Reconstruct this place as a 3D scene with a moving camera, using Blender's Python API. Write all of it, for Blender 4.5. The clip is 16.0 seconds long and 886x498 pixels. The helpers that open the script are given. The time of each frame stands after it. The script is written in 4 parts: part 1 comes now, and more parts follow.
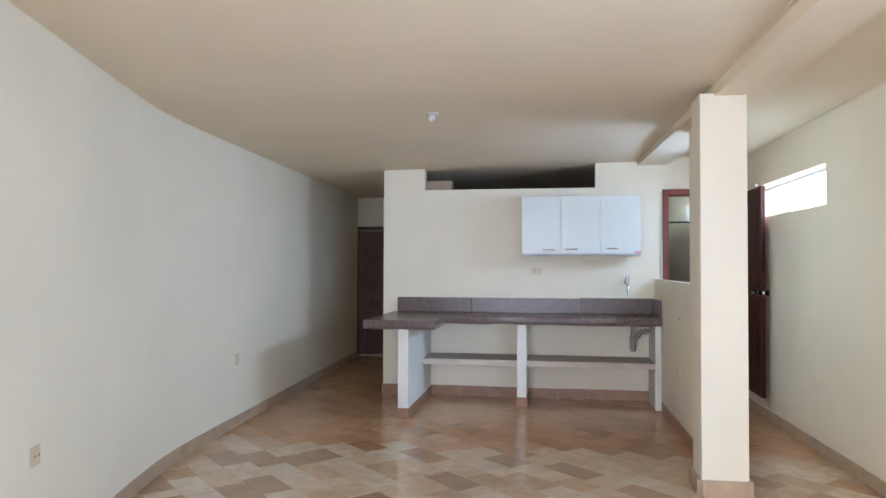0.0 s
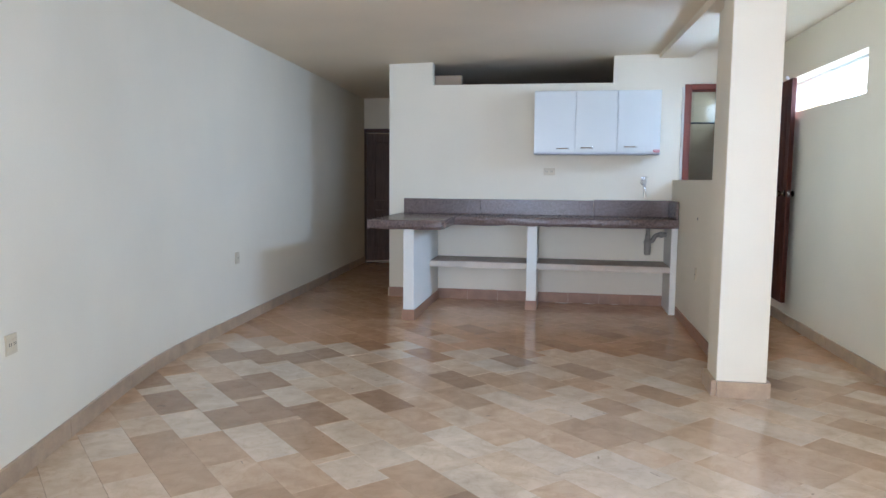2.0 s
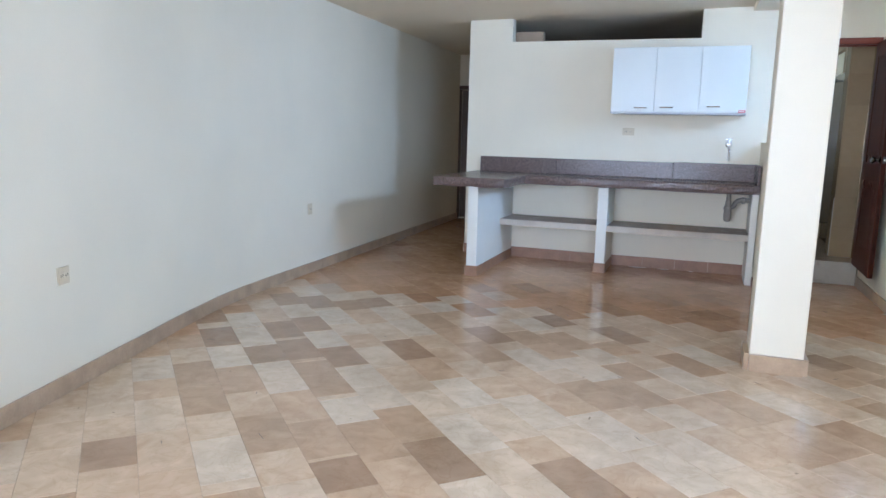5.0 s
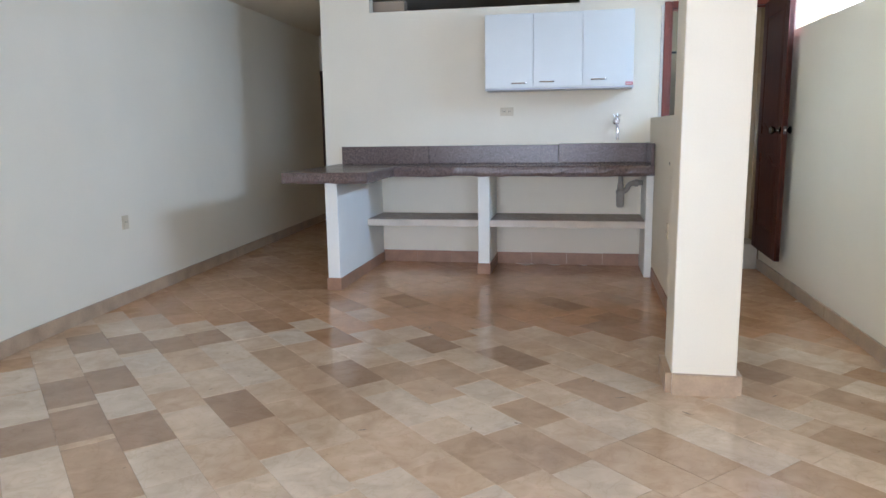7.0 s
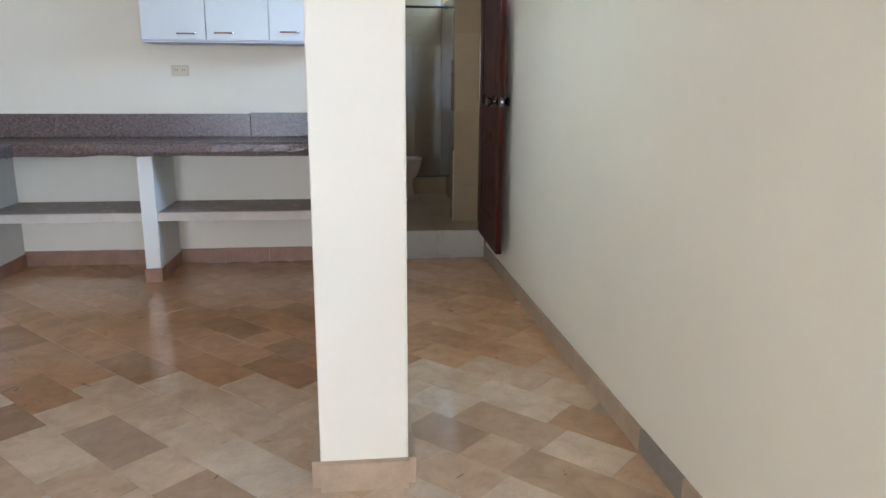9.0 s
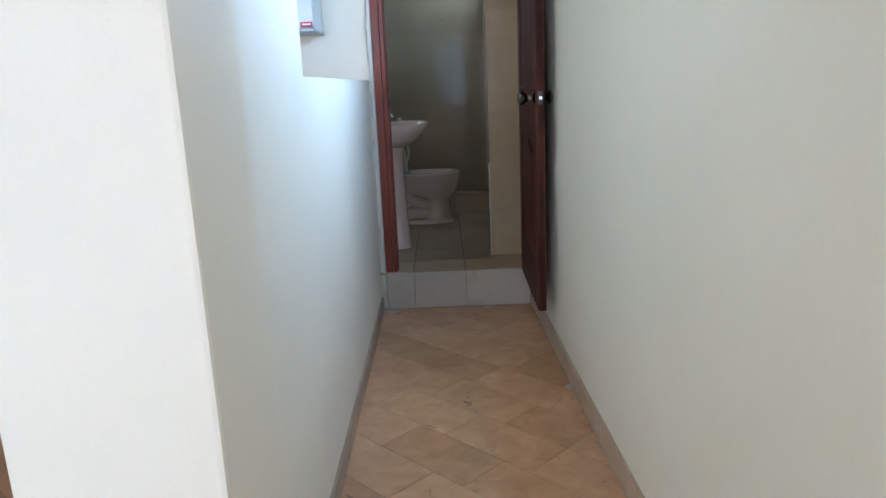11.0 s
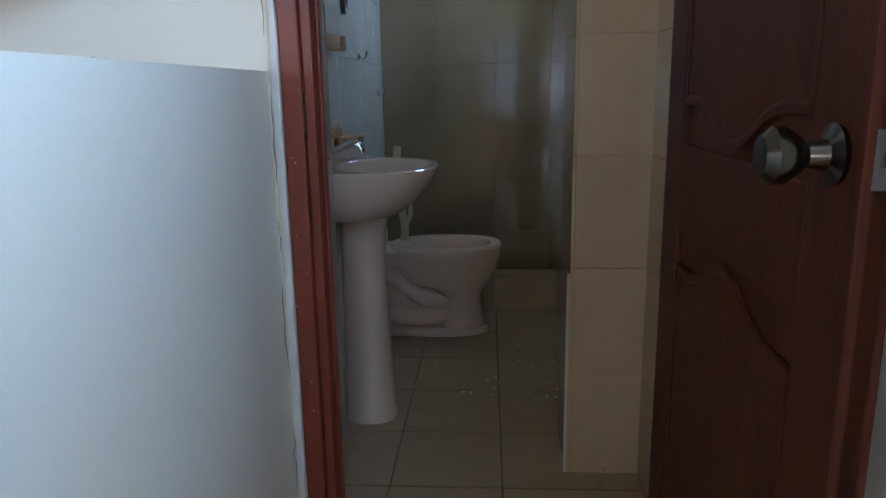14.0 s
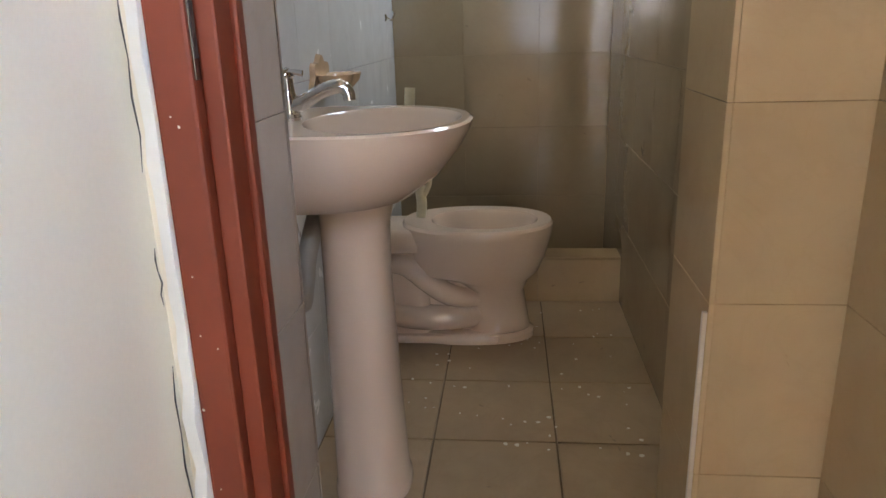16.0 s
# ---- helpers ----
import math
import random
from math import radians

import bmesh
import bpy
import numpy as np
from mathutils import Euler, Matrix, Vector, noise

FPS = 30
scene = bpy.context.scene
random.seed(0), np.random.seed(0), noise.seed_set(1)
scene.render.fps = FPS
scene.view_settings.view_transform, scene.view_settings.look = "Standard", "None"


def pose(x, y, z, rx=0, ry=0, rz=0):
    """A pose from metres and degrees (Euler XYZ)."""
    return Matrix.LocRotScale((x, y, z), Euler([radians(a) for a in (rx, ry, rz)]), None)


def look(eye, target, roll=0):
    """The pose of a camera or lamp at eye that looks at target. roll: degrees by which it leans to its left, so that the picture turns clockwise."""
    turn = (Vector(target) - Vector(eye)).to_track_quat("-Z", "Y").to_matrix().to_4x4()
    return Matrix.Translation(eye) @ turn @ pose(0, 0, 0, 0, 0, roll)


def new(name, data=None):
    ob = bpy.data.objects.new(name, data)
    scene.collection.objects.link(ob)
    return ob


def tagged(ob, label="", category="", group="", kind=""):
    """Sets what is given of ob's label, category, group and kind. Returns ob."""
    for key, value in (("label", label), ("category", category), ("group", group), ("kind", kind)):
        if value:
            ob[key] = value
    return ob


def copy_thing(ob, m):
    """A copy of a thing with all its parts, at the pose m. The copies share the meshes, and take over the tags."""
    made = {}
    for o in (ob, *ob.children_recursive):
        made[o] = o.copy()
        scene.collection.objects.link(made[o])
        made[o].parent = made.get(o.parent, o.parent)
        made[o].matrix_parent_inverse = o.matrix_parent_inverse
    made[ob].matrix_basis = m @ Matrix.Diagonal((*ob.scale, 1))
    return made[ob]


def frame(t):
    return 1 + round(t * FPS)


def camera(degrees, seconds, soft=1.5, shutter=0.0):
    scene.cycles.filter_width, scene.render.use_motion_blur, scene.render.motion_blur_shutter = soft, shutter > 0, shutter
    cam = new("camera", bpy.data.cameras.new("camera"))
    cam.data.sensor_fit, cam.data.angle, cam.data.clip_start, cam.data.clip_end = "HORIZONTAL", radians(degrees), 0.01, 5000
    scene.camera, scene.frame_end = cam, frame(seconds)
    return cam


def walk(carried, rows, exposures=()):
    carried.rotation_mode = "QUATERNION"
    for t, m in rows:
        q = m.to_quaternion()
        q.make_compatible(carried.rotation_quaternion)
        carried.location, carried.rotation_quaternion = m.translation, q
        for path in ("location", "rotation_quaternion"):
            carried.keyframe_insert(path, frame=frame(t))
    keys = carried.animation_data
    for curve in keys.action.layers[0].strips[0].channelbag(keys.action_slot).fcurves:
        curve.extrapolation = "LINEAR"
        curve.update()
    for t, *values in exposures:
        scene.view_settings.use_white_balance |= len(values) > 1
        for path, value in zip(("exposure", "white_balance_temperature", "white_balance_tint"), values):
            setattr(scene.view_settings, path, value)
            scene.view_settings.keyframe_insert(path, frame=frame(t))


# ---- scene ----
cam = camera(64.3, 16.0)
PATH = [
    (0, (0.276, -0.279, 1.418), (-0.032, 1.697, 1.464), 0.2),
    (0.5, (0.265, -0.275, 1.409), (-0.029, 1.703, 1.435), 0.4),
    (1, (0.288, -0.257, 1.364), (-0.022, 1.719, 1.325), 1.1),
    (1.5, (0.287, -0.187, 1.294), (0.031, 1.79, 1.128), 1.4),
    (2, (0.278, 0.003, 1.27), (-0.061, 1.964, 1.073), 0.5),
    (2.5, (0.348, 0.114, 1.222), (-0.264, 2.008, 1.026), -0.4),
    (3, (0.561, 0.107, 1.234), (-0.411, 1.824, 0.905), 1.3),
    (3.5, (0.745, -0.012, 1.249), (-0.185, 1.714, 0.854), -0.8),
    (3.7, (0.786, -0.03, 1.301), (-0.07, 1.751, 0.997), 0.1),
    (6, (0.89, 0.407, 1.248), (0.276, 2.281, 0.918), 1.7),
    (6.5, (0.756, 0.731, 1.218), (0.242, 2.638, 0.902), 1.3),
    (7, (0.768, 1.074, 1.217), (0.384, 3.008, 0.881), -0.9),
    (7.5, (0.833, 1.408, 1.24), (0.618, 3.361, 0.868), 0.0),
    (8, (0.897, 1.747, 1.255), (0.798, 3.715, 0.91), -0.6),
    (8.5, (1.082, 1.993, 1.258), (1.21, 3.949, 0.861), -1.4),
    (9, (1.343, 2.241, 1.271), (1.562, 4.177, 0.817), 0.3),
    (9.2, (1.406, 2.338, 1.266), (1.679, 4.257, 0.771), 0.3),
    (11.5, (1.823, 3.916, 1.244), (1.693, 5.861, 0.797), -1.5),
    (12, (1.855, 4.365, 1.25), (1.651, 6.293, 0.758), 0.1),
    (12.5, (1.821, 4.774, 1.284), (1.657, 6.715, 0.834), -1.1),
    (13, (1.856, 5.196, 1.27), (1.566, 7.128, 0.842), -1.5),
    (13.5, (1.844, 5.61, 1.248), (1.632, 7.555, 0.835), -1.8),
    (14, (1.833, 5.934, 1.24), (1.704, 7.881, 0.798), -1.0),
    (14.5, (1.869, 6.245, 1.214), (1.537, 8.165, 0.764), -1.8),
    (15, (1.832, 6.481, 1.168), (1.58, 8.376, 0.578), -1.2),
    (15.5, (1.76, 6.654, 1.176), (1.528, 8.562, 0.621), -1.5),
    (16, (1.754, 6.713, 1.18), (1.566, 8.613, 0.584), -1.7),
]
walk(cam, [(t, look(eye, target, roll)) for t, eye, target, roll in PATH], [(0.0, 0.0, 6450, 14), (1.5, -0.02, 6200, 14), (2.5, 0.08, 5950, 12), (3.0, 0.34, 5850, 11), (3.5, 0.38, 5750, 11), (6.0, 0.08, 5950, 11), (7.0, 0.06, 6250, 14), (9.0, 0.02, 6200, 13), (11.3, 0.08, 5750, 11), (12.0, -0.15, 5650, 12), (12.5, -0.27, 5650, 12), (13.5, -0.38, 5650, 12), (14.5, 0.25, 6350, 15), (15.0, 0.68, 6750, 19), (15.5, 1.0, 7150, 22), (16.0, 1.35, 7850, 22)])

# ---- world and light ----
world = bpy.data.worlds.new("world")
scene.world = world
world.use_nodes = True
wn = world.node_tree.nodes
wbg = wn["Background"]
sky = wn.new("ShaderNodeTexSky")
sky.sky_type = "NISHITA"
sky.sun_disc = False
sky.sun_elevation, sky.sun_rotation = radians(58), radians(200)
world.node_tree.links.new(sky.outputs[0], wbg.inputs[0])
wbg.inputs[1].default_value = 0.12

sun = new("sun", bpy.data.lights.new("sun", "SUN"))
sun.data.energy, sun.data.angle, sun.data.color = 2.0, radians(0.6), (1.0, 0.95, 0.86)
sun.matrix_world = look((1.0, 4.0, 12.0), (1.3, 3.0, 0.0))


def opening_light(name, place, target, width, height, power, colour, spread=180):
    lamp = new(name, bpy.data.lights.new(name, "AREA"))
    lamp.data.shape, lamp.data.size, lamp.data.size_y = "RECTANGLE", width, height
    lamp.data.energy, lamp.data.color = power, colour
    lamp.data.spread = radians(spread)
    lamp.matrix_world = look(place, target)
    return lamp


opening_light("sky_light_rear", (-0.30, -6.22, 1.40), (0.30, 3.0, 1.30), 2.3, 2.0, 190.0, (0.68, 0.80, 1.0))
# rear side lamp is an added fill that brightens the right wall
opening_light("fill_light_rear_side", (-1.66, -2.90, 1.50), (2.2, 3.6, 1.2), 2.4, 1.3, 92.0, (0.70, 0.81, 1.0), 110)
opening_light("sky_light_front_side", (2.475, 0.65, 1.50), (-2.3, 4.9, 1.1), 2.1, 1.3, 50.0, (0.44, 0.67, 1.0), 102)
opening_light("sky_light_side", (2.345, 6.30, 2.04), (0.4, 6.25, 1.1), 1.7, 0.28, 56.0, (0.39, 0.63, 1.0), 145)
opening_light("sky_light_bath", (2.19, 9.25, 2.17), (1.20, 9.28, 2.02), 0.66, 0.24, 8.5, (0.47, 0.72, 1.0))
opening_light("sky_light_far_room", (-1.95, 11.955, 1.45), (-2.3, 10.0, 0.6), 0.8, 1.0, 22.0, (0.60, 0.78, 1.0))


# ---- materials ----
def ramp(nt, stops):
    r = nt.nodes.new("ShaderNodeValToRGB")
    while len(r.color_ramp.elements) < len(stops):
        r.color_ramp.elements.new(0.5)
    for e, (p, c) in zip(r.color_ramp.elements, stops):
        e.position, e.color = p, (*c, 1)
    return r


def surface(name, colour, rough=0.6, metal=0.0, scale=6.0, vary=0.08, fine=90.0, bump=0.15, depth=0.002, coat=0.0, stain=None, stain_at=0.6, rough_vary=0.08, uneven=0.0):
    """A painted or stone surface: two scales of tint, fine relief, uneven gloss."""
    m = bpy.data.materials.new(name)
    m.use_nodes = True
    nt = m.node_tree
    n, link = nt.nodes, nt.links.new
    b = n["Principled BSDF"]
    b.inputs["Metallic"].default_value = metal
    b.inputs["Coat Weight"].default_value = coat
    co = n.new("ShaderNodeTexCoord")
    big, small = n.new("ShaderNodeTexNoise"), n.new("ShaderNodeTexNoise")
    big.inputs["Scale"].default_value, big.inputs["Detail"].default_value = scale, 5
    small.inputs["Scale"].default_value, small.inputs["Detail"].default_value = fine, 4
    link(co.outputs["Object"], big.inputs["Vector"])
    link(co.outputs["Object"], small.inputs["Vector"])
    lo = tuple(c * (1 - vary) for c in colour)
    hi = tuple(min(1, c * (1 + vary)) for c in colour)
    stops = [(0.3, lo), (0.7, hi)]
    r = ramp(nt, stops)
    link(big.outputs["Fac"], r.inputs["Fac"])
    mix = n.new("ShaderNodeMix")
    mix.data_type, mix.blend_type = "RGBA", "MULTIPLY"
    mix.inputs["Factor"].default_value = 1.0
    g = ramp(nt, [(0.3, (1 - vary * 0.7,) * 3), (0.7, (1, 1, 1))])
    link(small.outputs["Fac"], g.inputs["Fac"])
    link(r.outputs["Color"], mix.inputs["A"])
    link(g.outputs["Color"], mix.inputs["B"])
    out = mix.outputs["Result"]
    if stain:
        sp = n.new("ShaderNodeTexNoise")
        sp.inputs["Scale"].default_value, sp.inputs["Detail"].default_value = scale * 2.3, 7
        link(co.outputs["Object"], sp.inputs["Vector"])
        sr = ramp(nt, [(stain_at, (0, 0, 0)), (stain_at + 0.12, (1, 1, 1))])
        link(sp.outputs["Fac"], sr.inputs["Fac"])
        m2 = n.new("ShaderNodeMix")
        m2.data_type = "RGBA"
        link(sr.outputs["Color"], m2.inputs["Factor"])
        link(out, m2.inputs["A"])
        m2.inputs["B"].default_value = (*stain, 1)
        out = m2.outputs["Result"]
    link(out, b.inputs["Base Color"])
    rr = n.new("ShaderNodeMapRange")
    rr.inputs["To Min"].default_value, rr.inputs["To Max"].default_value = max(0.03, rough - rough_vary), min(1, rough + rough_vary)
    link(big.outputs["Fac"], rr.inputs["Value"])
    link(rr.outputs["Result"], b.inputs["Roughness"])
    if bump:
        bp = n.new("ShaderNodeBump")
        bp.inputs["Strength"].default_value, bp.inputs["Distance"].default_value = bump, depth
        link(small.outputs["Fac"], bp.inputs["Height"])
        link(bp.outputs["Normal"], b.inputs["Normal"])
        if uneven:
            mp, wave, hand = n.new("ShaderNodeMapping"), n.new("ShaderNodeTexNoise"), n.new("ShaderNodeBump")
            mp.inputs["Scale"].default_value = (1.0, 1.0, 0.45)
            wave.inputs["Scale"].default_value, wave.inputs["Detail"].default_value = 5.5, 3
            hand.inputs["Strength"].default_value, hand.inputs["Distance"].default_value = uneven, 0.012
            link(co.outputs["Object"], mp.inputs["Vector"])
            link(mp.outputs[0], wave.inputs["Vector"])
            link(wave.outputs["Fac"], hand.inputs["Height"])
            link(hand.outputs["Normal"], bp.inputs["Normal"])
    return m


def stone_tile(name, island=False, stops=None, rough=0.19, shine=0.5, cloudy=1.0):
    """Polished travertine-like tile, its tone picked by piece, with clouds and veins."""
    m = bpy.data.materials.new(name)
    m.use_nodes = True
    nt = m.node_tree
    n, link = nt.nodes, nt.links.new
    b = n["Principled BSDF"]
    if island:
        rnd = n.new("ShaderNodeNewGeometry").outputs["Random Per Island"]
    else:
        rnd = n.new("ShaderNodeObjectInfo").outputs["Random"]
    tone = ramp(nt, stops or [(0.0, (0.50, 0.315, 0.185)), (0.12, (0.58, 0.38, 0.235)), (0.35, (0.65, 0.44, 0.285)), (0.6, (0.70, 0.50, 0.345)), (0.82, (0.735, 0.555, 0.41)), (1.0, (0.755, 0.605, 0.475))])
    link(rnd, tone.inputs["Fac"])
    geo = n.new("ShaderNodeNewGeometry")
    shift = n.new("ShaderNodeVectorMath")
    shift.operation = "MULTIPLY_ADD"
    shift.inputs[1].default_value = (1, 1, 1)
    comb = n.new("ShaderNodeCombineXYZ")
    mul = n.new("ShaderNodeMath")
    mul.operation = "MULTIPLY"
    mul.inputs[1].default_value = 37.0
    link(rnd, mul.inputs[0])
    link(mul.outputs[0], comb.inputs["Z"])
    link(geo.outputs["Position"], shift.inputs[0])
    link(comb.outputs[0], shift.inputs[2])
    cloud, vein = n.new("ShaderNodeTexNoise"), n.new("ShaderNodeTexNoise")
    cloud.inputs["Scale"].default_value, cloud.inputs["Detail"].default_value, cloud.inputs["Distortion"].default_value = 9, 6, 0.8
    vein.inputs["Scale"].default_value, vein.inputs["Detail"].default_value, vein.inputs["Distortion"].default_value = 5, 8, 2.5
    link(shift.outputs[0], cloud.inputs["Vector"])
    link(shift.outputs[0], vein.inputs["Vector"])
    cr = ramp(nt, [(0.30, (0.84, 0.80, 0.75)), (0.72, (1.06, 1.05, 1.03))])
    link(cloud.outputs["Fac"], cr.inputs["Fac"])
    vr = ramp(nt, [(0.47, (1, 1, 1)), (0.5, (0.80, 0.74, 0.66)), (0.53, (1, 1, 1))])
    link(vein.outputs["Fac"], vr.inputs["Fac"])
    a, c = n.new("ShaderNodeMix"), n.new("ShaderNodeMix")
    for q in (a, c):
        q.data_type, q.blend_type = "RGBA", "MULTIPLY"
    a.inputs["Factor"].default_value, c.inputs["Factor"].default_value = cloudy, 0.34 * cloudy
    link(tone.outputs["Color"], a.inputs["A"])
    link(cr.outputs["Color"], a.inputs["B"])
    link(a.outputs["Result"], c.inputs["A"])
    link(vr.outputs["Color"], c.inputs["B"])
    speck = n.new("ShaderNodeTexNoise")
    speck.inputs["Scale"].default_value, speck.inputs["Detail"].default_value, speck.inputs["Distortion"].default_value = 15, 3, 1.2
    link(geo.outputs["Position"], speck.inputs["Vector"])
    sk = ramp(nt, [(0.725, (0, 0, 0)), (0.76, (0.7, 0.7, 0.7))])
    link(speck.outputs["Fac"], sk.inputs["Fac"])
    worn = n.new("ShaderNodeMix")
    worn.data_type = "RGBA"
    worn.inputs["B"].default_value = (0.20, 0.14, 0.09, 1)
    link(sk.outputs["Color"], worn.inputs["Factor"])
    film = n.new("ShaderNodeTexNoise")
    film.inputs["Scale"].default_value, film.inputs["Detail"].default_value, film.inputs["Distortion"].default_value = 2.1, 6, 0.6
    link(geo.outputs["Position"], film.inputs["Vector"])
    fr = ramp(nt, [(0.32, (0.91, 0.89, 0.86)), (0.66, (1.07, 1.06, 1.05))])
    link(film.outputs["Fac"], fr.inputs["Fac"])
    dull = n.new("ShaderNodeMix")
    dull.data_type, dull.blend_type = "RGBA", "MULTIPLY"
    dull.inputs["Factor"].default_value = cloudy
    link(c.outputs["Result"], dull.inputs["A"])
    link(fr.outputs["Color"], dull.inputs["B"])
    link(dull.outputs["Result"], worn.inputs["A"])
    link(worn.outputs["Result"], b.inputs["Base Color"])
    rr = n.new("ShaderNodeMapRange")
    b.inputs["Specular IOR Level"].default_value = shine
    rr.inputs["To Min"].default_value, rr.inputs["To Max"].default_value = rough * 0.7, rough * 1.5
    link(cloud.outputs["Fac"], rr.inputs["Value"])
    link(rr.outputs["Result"], b.inputs["Roughness"])
    bp = n.new("ShaderNodeBump")
    bp.inputs["Strength"].default_value, bp.inputs["Distance"].default_value = 0.05, 0.002
    link(vein.outputs["Fac"], bp.inputs["Height"])
    link(bp.outputs["Normal"], b.inputs["Normal"])
    return m


def granite(name):
    m = bpy.data.materials.new(name)
    m.use_nodes = True
    nt = m.node_tree
    n, link = nt.nodes, nt.links.new
    b = n["Principled BSDF"]
    co = n.new("ShaderNodeTexCoord")
    v = n.new("ShaderNodeTexVoronoi")
    v.inputs["Scale"].default_value = 190
    s = n.new("ShaderNodeTexNoise")
    s.inputs["Scale"].default_value, s.inputs["Detail"].default_value = 60, 6
    link(co.outputs["Object"], v.inputs["Vector"])
    link(co.outputs["Object"], s.inputs["Vector"])
    vr = ramp(nt, [(0.0, (0.105, 0.074, 0.064)), (0.3, (0.140, 0.098, 0.084)), (0.6, (0.170, 0.120, 0.103)), (0.85, (0.200, 0.145, 0.125)), (1.0, (0.245, 0.185, 0.162))])
    sep = n.new("ShaderNodeSeparateColor")
    link(v.outputs["Color"], sep.inputs[0])
    link(sep.outputs[0], vr.inputs["Fac"])
    sr = ramp(nt, [(0.35, (0.7, 0.68, 0.68)), (0.65, (1.05, 1.0, 1.0))])
    link(s.outputs["Fac"], sr.inputs["Fac"])
    mx = n.new("ShaderNodeMix")
    mx.data_type, mx.blend_type = "RGBA", "MULTIPLY"
    mx.inputs["Factor"].default_value = 1
    link(vr.outputs["Color"], mx.inputs["A"])
    link(sr.outputs["Color"], mx.inputs["B"])
    link(mx.outputs["Result"], b.inputs["Base Color"])
    b.inputs["Roughness"].default_value, b.inputs["Specular IOR Level"].default_value = 0.26, 0.35
    bp = n.new("ShaderNodeBump")
    bp.inputs["Strength"].default_value, bp.inputs["Distance"].default_value = 0.12, 0.003
    link(s.outputs["Fac"], bp.inputs["Height"])
    link(bp.outputs["Normal"], b.inputs["Normal"])
    return m


def wood(name, dark, light, rough=0.35, coat=0.2, shine=0.5):
    m = bpy.data.materials.new(name)
    m.use_nodes = True
    nt = m.node_tree
    n, link = nt.nodes, nt.links.new
    b = n["Principled BSDF"]
    co, mp = n.new("ShaderNodeTexCoord"), n.new("ShaderNodeMapping")
    mp.inputs["Scale"].default_value = (14, 14, 1.2)
    link(co.outputs["Object"], mp.inputs["Vector"])
    g = n.new("ShaderNodeTexNoise")
    g.inputs["Scale"].default_value, g.inputs["Detail"].default_value, g.inputs["Distortion"].default_value = 3.5, 8, 0.7
    link(mp.outputs[0], g.inputs["Vector"])
    r = ramp(nt, [(0.3, dark), (0.72, light)])
    link(g.outputs["Fac"], r.inputs["Fac"])
    link(r.outputs["Color"], b.inputs["Base Color"])
    b.inputs["Roughness"].default_value, b.inputs["Coat Weight"].default_value = rough, coat
    b.inputs["Coat Roughness"].default_value, b.inputs["Specular IOR Level"].default_value = 0.25, shine
    bp = n.new("ShaderNodeBump")
    bp.inputs["Strength"].default_value, bp.inputs["Distance"].default_value = 0.15, 0.001
    link(g.outputs["Fac"], bp.inputs["Height"])
    link(bp.outputs["Normal"], b.inputs["Normal"])
    return m


PAINT = surface("cream_wall_paint", (0.83, 0.738, 0.578), 0.55, scale=1.3, vary=0.035, fine=160, bump=0.12, uneven=0.35)
CEIL = surface("cream_ceiling_paint", (0.84, 0.705, 0.525), 0.75, scale=1.1, vary=0.04, fine=120, bump=0.12, uneven=0.25)
# rooms past the openings: their dimness is put into a darker wall colour
DARKROOM = surface("shaded_room_plaster", (0.46, 0.335, 0.23), 0.9, scale=2, vary=0.12, fine=80, bump=0.3)
SKIRT_BROWN = surface("brown_skirting_tile", (0.36, 0.255, 0.17), 0.35, scale=7, vary=0.16, fine=70, bump=0.05)
SKIRT_GREY = surface("grey_skirting_tile", (0.27, 0.225, 0.18), 0.35, scale=7, vary=0.16, fine=70, bump=0.05)
SKIRT = surface("beige_skirting_tile", (0.48, 0.335, 0.215), 0.32, scale=7, vary=0.16, fine=70, bump=0.05)
TERRA = surface("terracotta_skirting_tile", (0.36, 0.19, 0.11), 0.40, scale=8, vary=0.18, fine=70, bump=0.08)
GROUT = surface("dark_grout", (0.43, 0.325, 0.225), 0.85, scale=9, vary=0.15, fine=140, bump=0.3)
PLASTER = surface("white_plaster", (0.80, 0.77, 0.69), 0.7, scale=3, vary=0.03, fine=110, bump=0.2)
SHELF = surface("dusty_shelf_tile", (0.33, 0.25, 0.20), 0.5, scale=8, vary=0.15, fine=90, bump=0.1, stain=(0.42, 0.36, 0.30), stain_at=0.55)
SHELF_EDGE = surface("beige_shelf_edging", (0.60, 0.51, 0.41), 0.5, scale=8, vary=0.1, fine=90, bump=0.1)
STONE = granite("mauve_granite")
MELAMINE = surface("white_melamine", (0.61, 0.615, 0.575), 0.32, scale=4, vary=0.015, fine=200, bump=0.03)
EDGE = surface("grey_pvc_edging", (0.48, 0.48, 0.50), 0.4, scale=9, vary=0.04, fine=200, bump=0.03)
CHROME = surface("chrome", (0.75, 0.75, 0.76), 0.12, metal=1.0, scale=30, vary=0.03, fine=200, bump=0.02, rough_vary=0.04)
STEEL = surface("worn_nickel", (0.135, 0.118, 0.098), 0.22, metal=1.0, scale=25, vary=0.15, fine=200, bump=0.05)
DOORWOOD = wood("red_brown_door_wood", (0.045, 0.0092, 0.0036), (0.095, 0.0195, 0.0068), rough=0.52, coat=0.0, shine=0.22)
FRAMEWOOD = surface("red_brown_painted_frame", (0.21, 0.037, 0.015), 0.45, scale=6, vary=0.10, fine=60, bump=0.15, coat=0.0, stain=(0.45, 0.27, 0.19), stain_at=0.75)
OLDWOOD = wood("dark_brown_door_wood", (0.075, 0.040, 0.027), (0.135, 0.075, 0.050), rough=0.5, coat=0.05)
